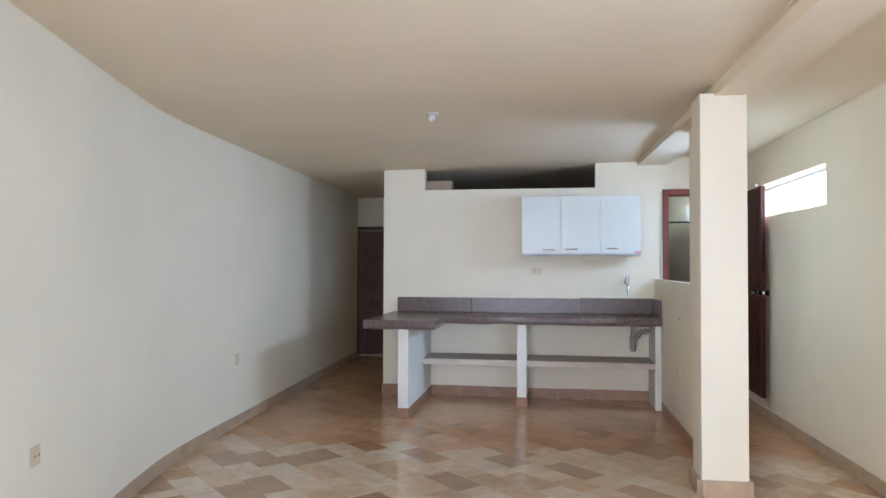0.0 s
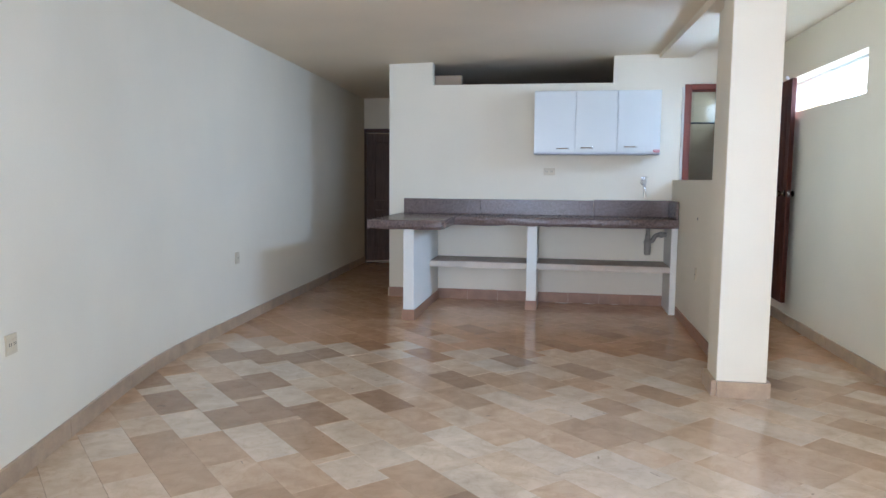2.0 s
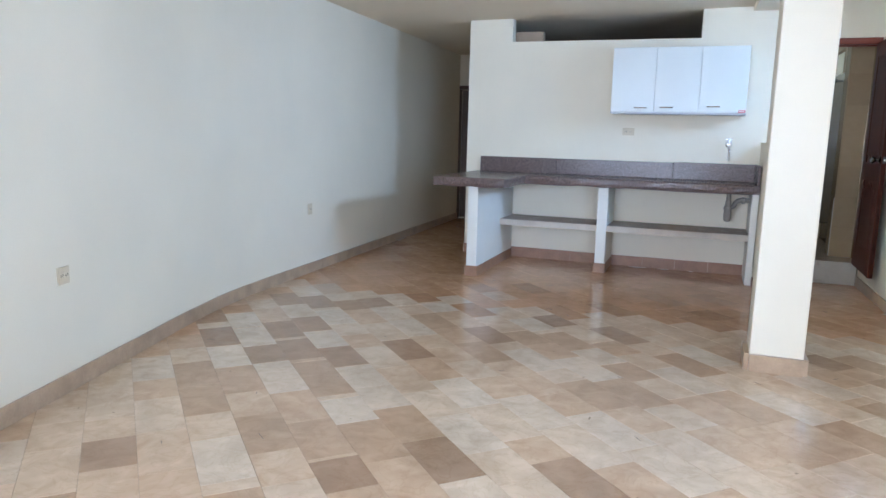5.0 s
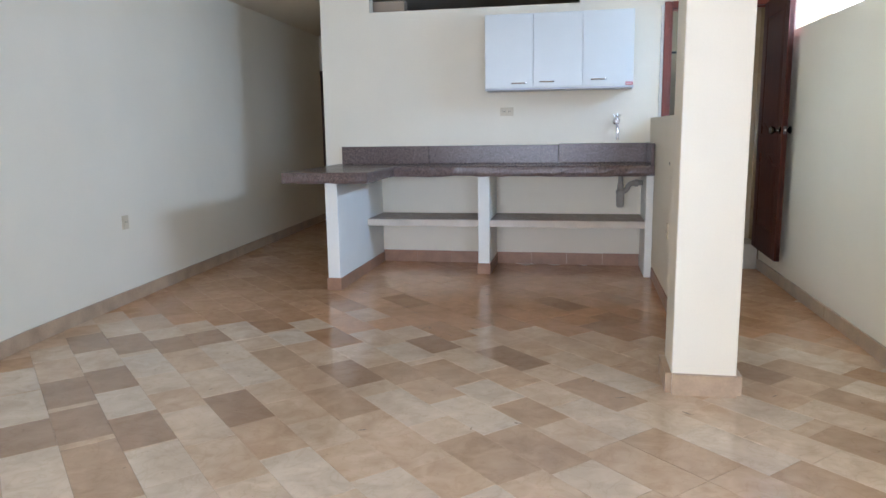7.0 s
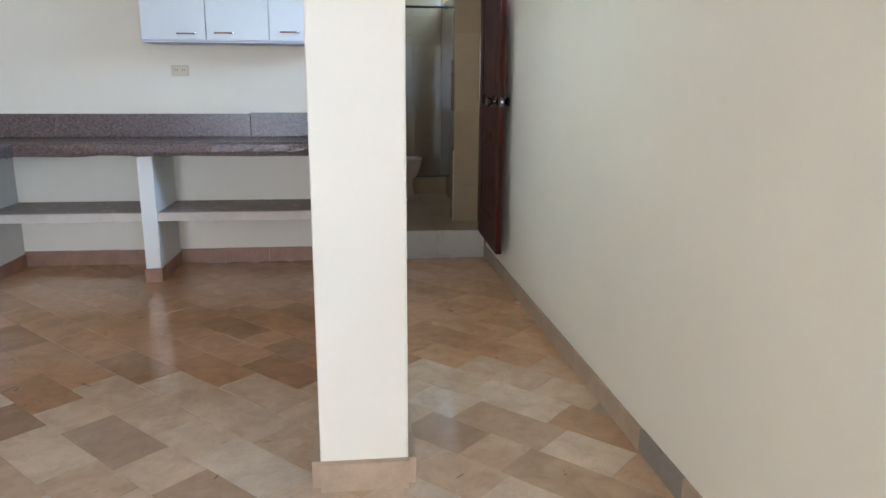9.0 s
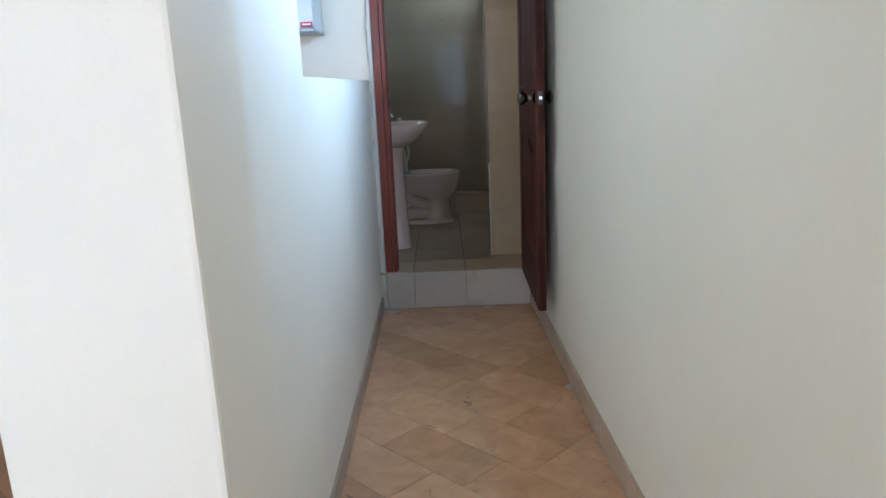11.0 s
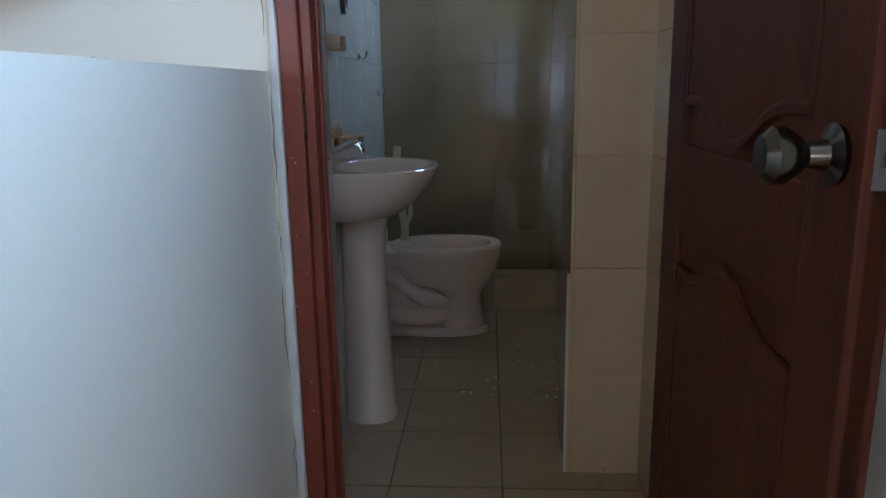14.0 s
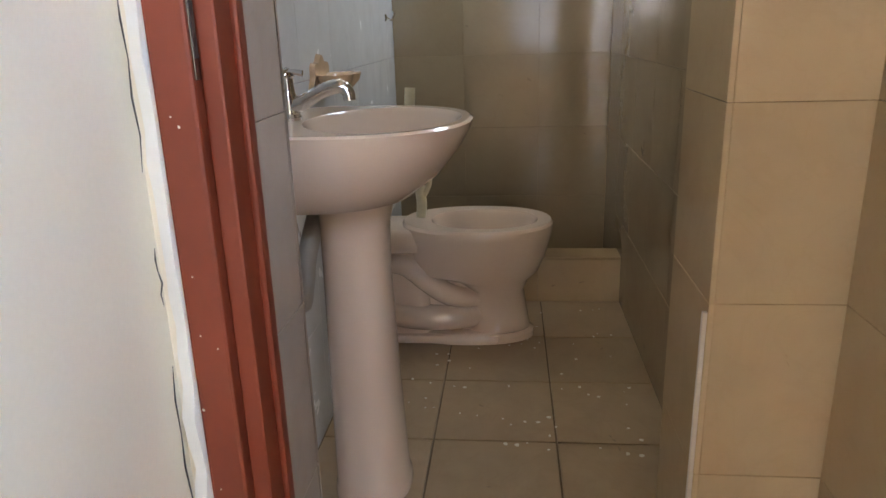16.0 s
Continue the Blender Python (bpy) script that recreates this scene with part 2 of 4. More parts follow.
CERAMIC = surface("glazed_white_ceramic", (0.76, 0.585, 0.46), 0.17, scale=5, vary=0.02, fine=150, bump=0.0, coat=0.4, rough_vary=0.03)
PLASTIC = surface("ivory_plastic", (0.68, 0.56, 0.38), 0.4, scale=20, vary=0.05, fine=200, bump=0.03)
SLOT = surface("dark_slot", (0.05, 0.04, 0.035), 0.6, scale=20, vary=0.1, fine=200, bump=0.0)
GREYPVC = surface("grey_pvc_pipe", (0.33, 0.29, 0.24), 0.5, scale=12, vary=0.08, fine=120, bump=0.05)
HOSE = surface("yellowed_plastic_hose", (0.62, 0.54, 0.36), 0.4, scale=14, vary=0.08, fine=120, bump=0.05)
SOAP = surface("peach_glazed_soap_dish", (0.66, 0.44, 0.27), 0.22, scale=12, vary=0.12, fine=90, bump=0.1, coat=0.3)
PORCELAIN = surface("white_porcelain", (0.55, 0.50, 0.43), 0.35, scale=10, vary=0.02, fine=150, bump=0.02)
ALU = surface("white_aluminium", (0.72, 0.73, 0.74), 0.38, metal=0.3, scale=12, vary=0.03, fine=200, bump=0.03)
RED = surface("red_sticker", (0.55, 0.06, 0.07), 0.5, scale=20, vary=0.05, fine=200, bump=0.0)
WHITE = surface("white_ink", (0.8, 0.78, 0.76), 0.5, scale=20, vary=0.03, fine=200, bump=0.0)
BLACK = surface("black_iron", (0.03, 0.03, 0.03), 0.45, metal=0.6, scale=20, vary=0.2, fine=200, bump=0.05)
MIRRORRING = surface("dark_enamel", (0.10, 0.085, 0.075), 0.35, scale=20, vary=0.1, fine=200, bump=0.02)
TILE = stone_tile("polished_stone_floor_tile", stops=[(0.0, (0.63, 0.45, 0.305)), (0.5, (0.69, 0.52, 0.37)), (1.0, (0.73, 0.585, 0.44))], rough=0.15)
TILE_DARK = stone_tile("polished_dark_stone_floor_tile", stops=[(0.0, (0.41, 0.27, 0.175)), (1.0, (0.465, 0.32, 0.215))], rough=0.15)
TILE_BROWN = stone_tile("polished_brown_stone_floor_tile", stops=[(0.0, (0.53, 0.37, 0.245)), (1.0, (0.58, 0.415, 0.28))], rough=0.15)
TILE_PALE = stone_tile("polished_pale_stone_floor_tile", stops=[(0.0, (0.70, 0.57, 0.44)), (1.0, (0.74, 0.62, 0.49))], rough=0.15)
# four copies of the floor tiles with warm bounced light in their colour
TILE_WARM = stone_tile("polished_stone_floor_tile_warm_light", island=True, stops=[(0.0, (0.50, 0.275, 0.145)), (0.3, (0.56, 0.315, 0.17)), (1.0, (0.62, 0.36, 0.20))], rough=0.15)
WARM_DARK = stone_tile("polished_dark_stone_floor_tile_warm_light", stops=[(0.0, (0.42, 0.235, 0.125)), (1.0, (0.46, 0.265, 0.145))], rough=0.15)
WARM_BROWN = stone_tile("polished_brown_stone_floor_tile_warm_light", stops=[(0.0, (0.50, 0.285, 0.155)), (1.0, (0.54, 0.315, 0.175))], rough=0.15)
WARM_PALE = stone_tile("polished_pale_stone_floor_tile_warm_light", stops=[(0.0, (0.63, 0.43, 0.28)), (1.0, (0.67, 0.47, 0.315))], rough=0.15)
TILE_REST = stone_tile("polished_stone_floor_tile_rest", island=True, rough=0.15)
BATHTONES = [(0.0, (0.40, 0.285, 0.168)), (1.0, (0.44, 0.318, 0.19))]
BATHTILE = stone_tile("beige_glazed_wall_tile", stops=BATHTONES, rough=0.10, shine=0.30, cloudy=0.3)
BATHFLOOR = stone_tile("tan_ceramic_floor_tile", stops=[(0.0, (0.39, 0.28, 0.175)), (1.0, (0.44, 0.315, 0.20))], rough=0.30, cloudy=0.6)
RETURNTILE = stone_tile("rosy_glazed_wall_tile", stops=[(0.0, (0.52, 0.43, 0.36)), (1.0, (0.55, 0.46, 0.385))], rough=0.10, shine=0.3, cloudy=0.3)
# the beige wall tile again, with the inner walls' shade in its tones
SHADETILE = stone_tile("beige_glazed_wall_tile_shaded", stops=[(0.0, (0.305, 0.225, 0.140)), (1.0, (0.335, 0.25, 0.157))], rough=0.09, shine=0.32, cloudy=0.3)
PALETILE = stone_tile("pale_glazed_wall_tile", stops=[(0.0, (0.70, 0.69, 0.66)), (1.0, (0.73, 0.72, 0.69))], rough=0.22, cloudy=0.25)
BATHGROUT = surface("dark_brown_bathroom_grout", (0.21, 0.15, 0.095), 0.9, scale=9, vary=0.2, fine=140, bump=0.2)
TILEBED = surface("tan_tile_bedding", (0.40, 0.27, 0.155), 0.85, scale=9, vary=0.12, fine=140, bump=0.2)
STEPTILE = stone_tile("ivory_step_tile", stops=[(0.0, (0.45, 0.385, 0.31)), (1.0, (0.53, 0.46, 0.38))], rough=0.28, cloudy=0.4)

GLASS = bpy.data.materials.new("clear_glass")
GLASS.use_nodes = True
gb = GLASS.node_tree.nodes["Principled BSDF"]
gb.inputs["Transmission Weight"].default_value, gb.inputs["Roughness"].default_value, gb.inputs["IOR"].default_value = 1.0, 0.02, 1.45
gb.inputs["Base Color"].default_value = (0.95, 0.98, 0.97, 1)

GLOW = bpy.data.materials.new("bright_sky_backdrop")
GLOW.use_nodes = True
ge = GLOW.node_tree.nodes.new("ShaderNodeEmission")
ge.inputs["Color"].default_value, ge.inputs["Strength"].default_value = (0.93, 0.97, 1.0, 1), 6.0
GLOW.node_tree.links.new(ge.outputs[0], GLOW.node_tree.nodes["Material Output"].inputs[0])


# ---- mesh helpers ----
def mesh_ob(name, bm, mat, smooth=False):
    bmesh.ops.recalc_face_normals(bm, faces=bm.faces)
    me = bpy.data.meshes.new(name)
    bm.to_mesh(me)
    bm.free()
    if mat:
        me.materials.append(mat)
    if smooth:
        for p in me.polygons:
            p.use_smooth = True
        me.set_sharp_from_angle(angle=radians(35))
    return new(name, me)


def part(name, bm, mat, parent, label="", smooth=False):
    ob = mesh_ob(name, bm, mat, smooth)
    ob.parent = parent
    if label:
        tagged(ob, label)
    return ob


def structure(name, bm, mat, label, category="wall", smooth=False):
    return tagged(mesh_ob(name, bm, mat, smooth), label, category, kind="structure")


def thing(name, label, category, at=(0, 0, 0), rz=0.0, group=""):
    ob = new(name)
    ob.matrix_world = pose(*at, 0, 0, rz)
    ob.empty_display_size = 0.05
    return tagged(ob, label, category, group)


def add_box(bm, x0, x1, y0, y1, z0, z1, bevel=0.0, seg=2):
    vs = [bm.verts.new((x, y, z)) for z in (z0, z1) for y in (y0, y1) for x in (x0, x1)]
    fs = [bm.faces.new([vs[i] for i in q]) for q in ((0, 2, 3, 1), (4, 5, 7, 6), (0, 1, 5, 4), (2, 6, 7, 3), (0, 4, 6, 2), (1, 3, 7, 5))]
    if bevel:
        bmesh.ops.bevel(bm, geom=list({e for f in fs for e in f.edges}), offset=bevel, segments=seg, affect="EDGES", profile=0.6)
    return bm


def box(x0, x1, y0, y1, z0, z1, bevel=0.0, seg=2):
    return add_box(bmesh.new(), x0, x1, y0, y1, z0, z1, bevel, seg)


def prism(points, z0, z1, bm=None):
    """A polygon of (x, y) raised from z0 to z1."""
    bm = bm or bmesh.new()
    lo, hi = [bm.verts.new((x, y, z0)) for x, y in points], [bm.verts.new((x, y, z1)) for x, y in points]
    bm.faces.new(lo[::-1])
    bm.faces.new(hi)
    for i in range(len(points)):
        j = (i + 1) % len(points)
        bm.faces.new((lo[i], lo[j], hi[j], hi[i]))
    return bm


def loft(rings, bm=None, caps=True, closed=True):
    bm = bm or bmesh.new()
    vr = [[bm.verts.new(p) for p in r] for r in rings]
    k = len(rings[0])
    for a, b in zip(vr, vr[1:]):
        for i in range(k if closed else k - 1):
            j = (i + 1) % k
            bm.faces.new((a[i], a[j], b[j], b[i]))
    if caps:
        bm.faces.new(vr[0][::-1])
        bm.faces.new(vr[-1])
    return bm


def ring(cx, cy, z, rx, ry, n=24, power=2.0, start=0.0):
    pts = []
    for i in range(n):
        a = start + 2 * math.pi * i / n
        c, s = math.cos(a), math.sin(a)
        pts.append((cx + rx * math.copysign(abs(c) ** (2 / power), c), cy + ry * math.copysign(abs(s) ** (2 / power), s), z))
    return pts


def lathe(profile, n=24, axis="z", at=(0, 0, 0), bm=None):
    """Turned from (radius, height) pairs about an axis."""
    rings = []
    for r, h in profile:
        r = max(r, 0.0004)
        pts = []
        for i in range(n):
            a = 2 * math.pi * i / n
            u, v = r * math.cos(a), r * math.sin(a)
            p = {"z": (u, v, h), "x": (h, u, v), "y": (u, h, v)}[axis]
            pts.append(tuple(p[k] + at[k] for k in range(3)))
        rings.append(pts)
    return loft(rings, bm)


def tube(path, radius, n=12, bm=None):
    """A round tube along points; radius is one number or one for each point."""
    pts = [Vector(p) for p in path]
    rad = radius if isinstance(radius, (list, tuple)) else [radius] * len(pts)
    rings, side = [], None
    for i, p in enumerate(pts):
        d = (pts[min(i + 1, len(pts) - 1)] - pts[max(i - 1, 0)]).normalized()
        if side is None:
            side = d.orthogonal().normalized()
        side = (side - d * side.dot(d)).normalized()
        up = d.cross(side)
        rings.append([tuple(p + rad[i] * (math.cos(2 * math.pi * k / n) * side + math.sin(2 * math.pi * k / n) * up)) for k in range(n)])
    return loft(rings, bm)


def bend(points, steps=6):
    """A smooth line through points (Catmull-Rom)."""
    P = [Vector(p) for p in points]
    P = [2 * P[0] - P[1]] + P + [2 * P[-1] - P[-2]]
    out = []
    for a, b, c, d in zip(P, P[1:], P[2:], P[3:]):
        for k in range(steps):
            t = k / steps
            out.append(0.5 * ((2 * b) + (c - a) * t + (2 * a - 5 * b + 4 * c - d) * t * t + (3 * b - a - 3 * c + d) * t ** 3))
    return out + [P[-2]]


def wall(p0, p1, z0, z1, thick, openings=()):
    """A wall whose inner face runs from p0 to p1 (thickness to its left), with openings (s0, s1, z0, z1) cut through."""
    bm = bmesh.new()
    d = Vector((p1[0] - p0[0], p1[1] - p0[1]))
    length = d.length
    d.normalize()
    nrm = Vector((-d.y, d.x))
    ss = sorted({0, length, *(v for o in openings for v in o[:2])})
    zs = sorted({z0, z1, *(v for o in openings for v in o[2:] if z0 < v < z1)})

    def solid(i, k):
        if not (0 <= i < len(ss) - 1 and 0 <= k < len(zs) - 1):
            return False
        s, z = (ss[i] + ss[i + 1]) / 2, (zs[k] + zs[k + 1]) / 2
        return not any(o[0] < s < o[1] and o[2] < z < o[3] for o in openings)

    def v(s, z, back):
        q = Vector(p0) + d * s + nrm * (thick if back else 0)
        return bm.verts.new((q.x, q.y, z))

    for i in range(len(ss) - 1):
        for k in range(len(zs) - 1):
            if not solid(i, k):
                continue
            a, b, lo, hi = ss[i], ss[i + 1], zs[k], zs[k + 1]
            for back in (False, True):
                bm.faces.new([v(a, lo, back), v(b, lo, back), v(b, hi, back), v(a, hi, back)])
            for here, (q, r) in ((solid(i - 1, k), ((a, lo), (a, hi))), (solid(i + 1, k), ((b, lo), (b, hi))),
                                 (solid(i, k - 1), ((a, lo), (b, lo))), (solid(i, k + 1), ((a, hi), (b, hi)))):
                if not here:
                    bm.faces.new([v(*q, False), v(*r, False), v(*r, True), v(*q, True)])
    bmesh.ops.remove_doubles(bm, verts=bm.verts, dist=1e-5)
    return bm


# ---- shape of the rooms ----
def right_x(y):
    """Inner face of the long right-hand wall."""
    return 2.247 + 0.021 * (7.4 - y)


def ceiling_z(x, y):
    return 2.46 + (x + 2.5) / 3.7 * (0.063 + 0.0105 * (7.4 - y))


BACK = 7.396
TOP = 2.85
BATH_Z = 0.213
LEFT_LINE = [(-1.69, 1.39), (-1.985, 2.60), (-2.175, 3.35), (-2.275, 3.75), (-2.352, 4.12), (-2.402, 4.50), (-2.436, 4.95), (-2.468, 5.5), (-2.72, 10.33)]


def offset_line(points, dist):
    out = []
    for i, p in enumerate(points):
        a, b = Vector(points[max(i - 1, 0)]), Vector(points[min(i + 1, len(points) - 1)])
        d = (b - a).normalized()
        out.append((p[0] - d.y * dist, p[1] + d.x * dist))
    return out


# floor slab under the tiles
structure("floor", box(-3.0, 2.75, -6.25, 12.2, -0.15, -0.004), GROUT, "grouted slab under diagonal polished stone tiles", "floor")

# ceilings
bm = bmesh.new()
ny = 12
low = [[bm.verts.new((x, y, ceiling_z(x, y) + up)) for x in (-3.0, -1.0, 1.36)] for up in (0, 0.2) for y in np.linspace(-6.25, 12.2, ny)]
for base in (0, ny):
    for j in range(ny - 1):
        for i in range(2):
            bm.faces.new((low[base + j][i], low[base + j][i + 1], low[base + j + 1][i + 1], low[base + j + 1][i]))
structure("ceiling", bm, CEIL, "cream painted plaster ceiling of the living room", "ceiling", smooth=True)
structure("ceiling_side", box(1.30, 2.75, -6.25, 9.80, 2.565, 2.75), CEIL, "cream painted ceiling beside the beam", "ceiling")
structure("ceiling_beam", prism([(1.663, -6.25), (1.963, -6.25), (1.46, 7.395), (1.16, 7.395)], 2.482, 2.80), CEIL, "cream plastered ceiling beam over the column", "beam")

# left wall with its bend, and the wall jog towards the rear
structure("wall_left", prism(LEFT_LINE + offset_line(LEFT_LINE, 0.28)[::-1], -0.15, TOP), PAINT, "cream painted wall with a slight bend", smooth=True)
# the opening in the rear part is added, out of view, for the fill lamp
structure("wall_left_rear", wall((-1.565, -6.25), (-1.565, 1.388), -0.15, TOP, 0.435, [(2.15, 4.55, 0.85, 2.15)]), PAINT, "cream painted wall projecting into the room")

# right wall with its high window opening
r0, r1 = (right_x(10.0), 10.0), (right_x(-6.25), -6.25)
structure("wall_right", wall(r0, r1, -0.15, TOP, 0.16, [(10.0 - 7.28, 10.0 - 5.34, 1.885, 2.195), (10.0 - 1.80, 10.0 + 0.50, 0.85, 2.15)]), PAINT, "cream painted long wall with a high strip window")

# rear wall with a wide paned window behind the start of the walk
structure("wall_rear", wall((2.75, -6.0), (-2.0, -6.0), -0.15, TOP, 0.18, [(1.90, 4.20, 0.35, 2.30)]), PAINT, "cream painted rear wall with a wide window")

# kitchen wall: high ventilation opening, bathroom doorway
structure("wall_kitchen", wall((2.70, BACK), (-1.59, BACK), -0.15, TOP, -0.12, [(2.70 - 0.724, 2.70 + 1.127, 2.25, 2.9), (2.70 - 2.232, 2.70 - 1.412, -0.2, 2.225)]), PAINT, "cream painted kitchen wall with a high opening")
structure("wall_hall", box(-1.59, -1.47, BACK + 0.12, 10.33, -0.15, TOP), PAINT, "cream painted side wall of the hallway")
structure("wall_hall_end", wall((-1.47, 10.33), (-3.0, 10.33), -0.15, TOP, -0.12, [(0.44, 1.31, -0.2, 2.01)]), PAINT, "cream painted end wall of the hallway around a dark door")
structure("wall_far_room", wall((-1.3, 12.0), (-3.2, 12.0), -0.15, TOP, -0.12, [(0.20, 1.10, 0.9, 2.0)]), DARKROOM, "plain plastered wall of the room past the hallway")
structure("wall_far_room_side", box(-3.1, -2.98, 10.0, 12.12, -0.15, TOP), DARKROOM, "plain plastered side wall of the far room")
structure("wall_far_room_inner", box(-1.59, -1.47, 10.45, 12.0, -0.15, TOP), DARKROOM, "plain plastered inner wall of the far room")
structure("wall_store_back", box(-1.47, 1.17, 9.6, 9.72, -0.15, TOP), DARKROOM, "plaster wall of the dark room past the opening, colour darkened for shade")
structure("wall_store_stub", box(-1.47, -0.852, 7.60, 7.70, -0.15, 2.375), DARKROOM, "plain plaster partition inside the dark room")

# column and the thin partition: full height, then half height
structure("column", box(1.186, 1.468, 4.312, 4.585, -0.1, 2.50, 0.008), PAINT, "square cream painted column", "column")


def part_x(y):
    """Middle of the thin partition."""
    return 1.368 - 0.004 * (y - 4.58)


HALF = 0.025
bm = wall((part_x(4.56) - HALF, 4.56), (part_x(7.392) - HALF, 7.392), -0.1, 2.52, -2 * HALF, [(0.93, 3.0, 1.282, 2.6)])
structure("wall_partition", bm, PAINT, "thin cream partition, full height by the column, then half height")

# bathroom shell
structure("bath_floor", prism([(1.415, 7.372), (2.45, 7.372), (2.45, 9.9), (1.16, 9.9), (1.16, 7.60), (1.415, 7.60)], -0.1, BATH_Z - 0.006), BATHGROUT, "raised grouted bathroom floor slab", "floor")
structure("wall_bath_left", box(1.17, 1.282, BACK + 0.12, 9.75, -0.1, TOP), TILEBED, "backing wall of the bathroom tiles")
structure("wall_bath_back", box(1.17, 2.7, 9.638, 9.76, -0.1, TOP), TILEBED, "back wall of the bathroom behind the tiles")
structure("wall_bath_right", wall((2.158, 9.638), (2.158, 7.93), -0.1, TOP, 0.10, [(0.04, 0.778, 2.04, 2.31)]), TILEBED, "bathroom side wall with a small high window")
structure("wall_bath_return", box(1.282, 1.432, BACK + 0.12, 7.69, -0.1, TOP), TILEBED, "short return wall inside the bathroom door")
structure("wall_bath_pier", box(2.051, 2.30, 7.704, 7.93, -0.1, TOP), TILEBED, "tiled pier inside the bathroom")
structure("bath_ceiling", box(1.17, 2.7, BACK + 0.121, 9.75, 2.50, 2.56), CEIL, "plain painted bathroom ceiling", "ceiling")


# ---- skirtings ----
def skirting(name, points, side, height, mat, label, depth=0.012, piece=0.33, odd=None, odd_at=0.0):
    """Skirting tiles along a line on the floor; side +1 puts them to the left of the line."""
    root = tagged(new(name), label, "skirting", kind="structure")
    for a, b in zip(points, points[1:]):
        a, b = Vector(a), Vector(b)
        run = (b - a).length
        d = (b - a).normalized()
        nrm = Vector((-d.y, d.x)) * side
        count = max(1, round(run / piece))
        for i in range(count):
            p, q = a + d * (run * i / count + 0.001), a + d * (run * (i + 1) / count - 0.001)
            out = depth + random.uniform(-0.001, 0.0015)
            bm = prism([tuple(p - nrm * 0.004), tuple(q - nrm * 0.004), tuple(q + nrm * out), tuple(p + nrm * out)], 0.0, height + random.uniform(-0.0015, 0.0015))
            part("tile", bm, odd if odd and p.y > odd_at > q.y else mat, root)
    return root


skirting("baseboard_left", LEFT_LINE, -1, 0.092, SKIRT, "beige stone skirting tiles along the bent wall")
skirting("baseboard_left_rear", [(-1.565, -6.0), (-1.565, 1.388)], -1, 0.10, SKIRT, "beige stone skirting tiles on the wall jog")
skirting("baseboard_left_jog", [(-1.553, 1.388), (-1.70, 1.388)], -1, 0.10, SKIRT, "beige stone skirting tiles at the wall corner")
skirting("baseboard_right", [(right_x(7.37), 7.37), (right_x(-6.0), -6.0)], -1, 0.088, SKIRT, "beige stone skirting tiles along the long wall, one of them grey", odd=SKIRT_GREY, odd_at=4.23)
skirting("baseboard_column", [(1.186, 4.585), (1.186, 4.312), (1.468, 4.312), (1.468, 4.585)], -1, 0.095, SKIRT, "pale stone skirting tiles round the column", depth=0.026)
skirting("baseboard_half_kitchen", [(part_x(4.6) - HALF, 4.60), (part_x(6.88) - HALF, 6.88)], 1, 0.09, TERRA, "brown skirting tiles on the kitchen side of the partition", depth=0.010)
skirting("baseboard_half_passage", [(part_x(4.6) + HALF, 4.60), (part_x(7.36) + HALF, 7.36)], -1, 0.075, SKIRT_BROWN, "brown stone skirting tiles along the passage", depth=0.010)
skirting("baseboard_kitchen", [(-1.05, BACK), (-0.085, BACK)], -1, 0.105, TERRA, "terracotta skirting tiles under the counter")
skirting("baseboard_kitchen_sink", [(0.016, BACK), (1.27, BACK)], -1, 0.105, TERRA, "terracotta skirting tiles under the drain")
skirting("baseboard_kitchen_end", [(-1.59, BACK), (-1.15, BACK)], -1, 0.10, TERRA, "terracotta skirting tile at the wall end")
skirting("baseboard_hall", [(-1.59, 10.3), (-1.59, BACK)], -1, 0.09, SKIRT, "beige stone skirting tiles in the hallway")

# ---- kitchen counter ----
SLAB_TOP, SLAB_LOW = 0.908, 0.826
FRONT = 6.845

counter = thing("kitchen_counter", "built-in masonry kitchen counter with white panels and shelves", "counter")
part("side_panel", box(-1.147, -1.050, 6.148, BACK - 0.003, 0.0, SLAB_LOW, 0.006), PLASTER, counter)
part("middle_panel", box(-0.082, 0.014, 6.882, BACK - 0.003, 0.0, SLAB_LOW, 0.006), PLASTER, counter)
part("end_panel", box(1.270, 1.328, 6.895, BACK - 0.003, 0.0, SLAB_LOW, 0.005), PLASTER, counter)
for x0, x1 in ((-1.049, -0.083), (0.015, 1.269)):
    sh = part("shelf", box(x0, x1, 6.915, BACK - 0.004, 0.400, 0.452, 0.002), SHELF, counter, "dusty brown tiled shelf")
    n = max(1, round((x1 - x0) / 0.31))
    for i in range(n):
        a, b = x0 + (x1 - x0) * i / n + 0.0003, x0 + (x1 - x0) * (i + 1) / n - 0.0003
        part("edge_tile", box(a, b, 6.900, 6.9145, 0.400, 0.4545, 0.0008, 1), SHELF_EDGE, sh)
        for k in range(2):
            part("top_tile", box(a, b, 6.9155 + 0.238 * k, 6.9155 + 0.238 * (k + 1) - 0.002, 0.4525, 0.458, 0.001, 1), SHELF, sh)
part("foot_tile", box(-1.156, -1.041, 6.138, 6.1475, 0.0, 0.095, 0.002, 1), TERRA, counter, "terracotta foot tile")
part("foot_tile", box(-1.0495, -1.040, 6.148, BACK - 0.02, 0.0, 0.092, 0.002, 1), TERRA, counter)
part("foot_tile", box(-0.090, 0.022, 6.872, 6.8815, 0.0, 0.092, 0.002, 1), TERRA, counter)
part("foot_tile", box(0.0145, 0.023, 6.882, BACK - 0.02, 0.0, 0.090, 0.002, 1), TERRA, counter)

slab = thing("countertop", "L-shaped polished mauve granite countertop with thick chiselled edge", "countertop")
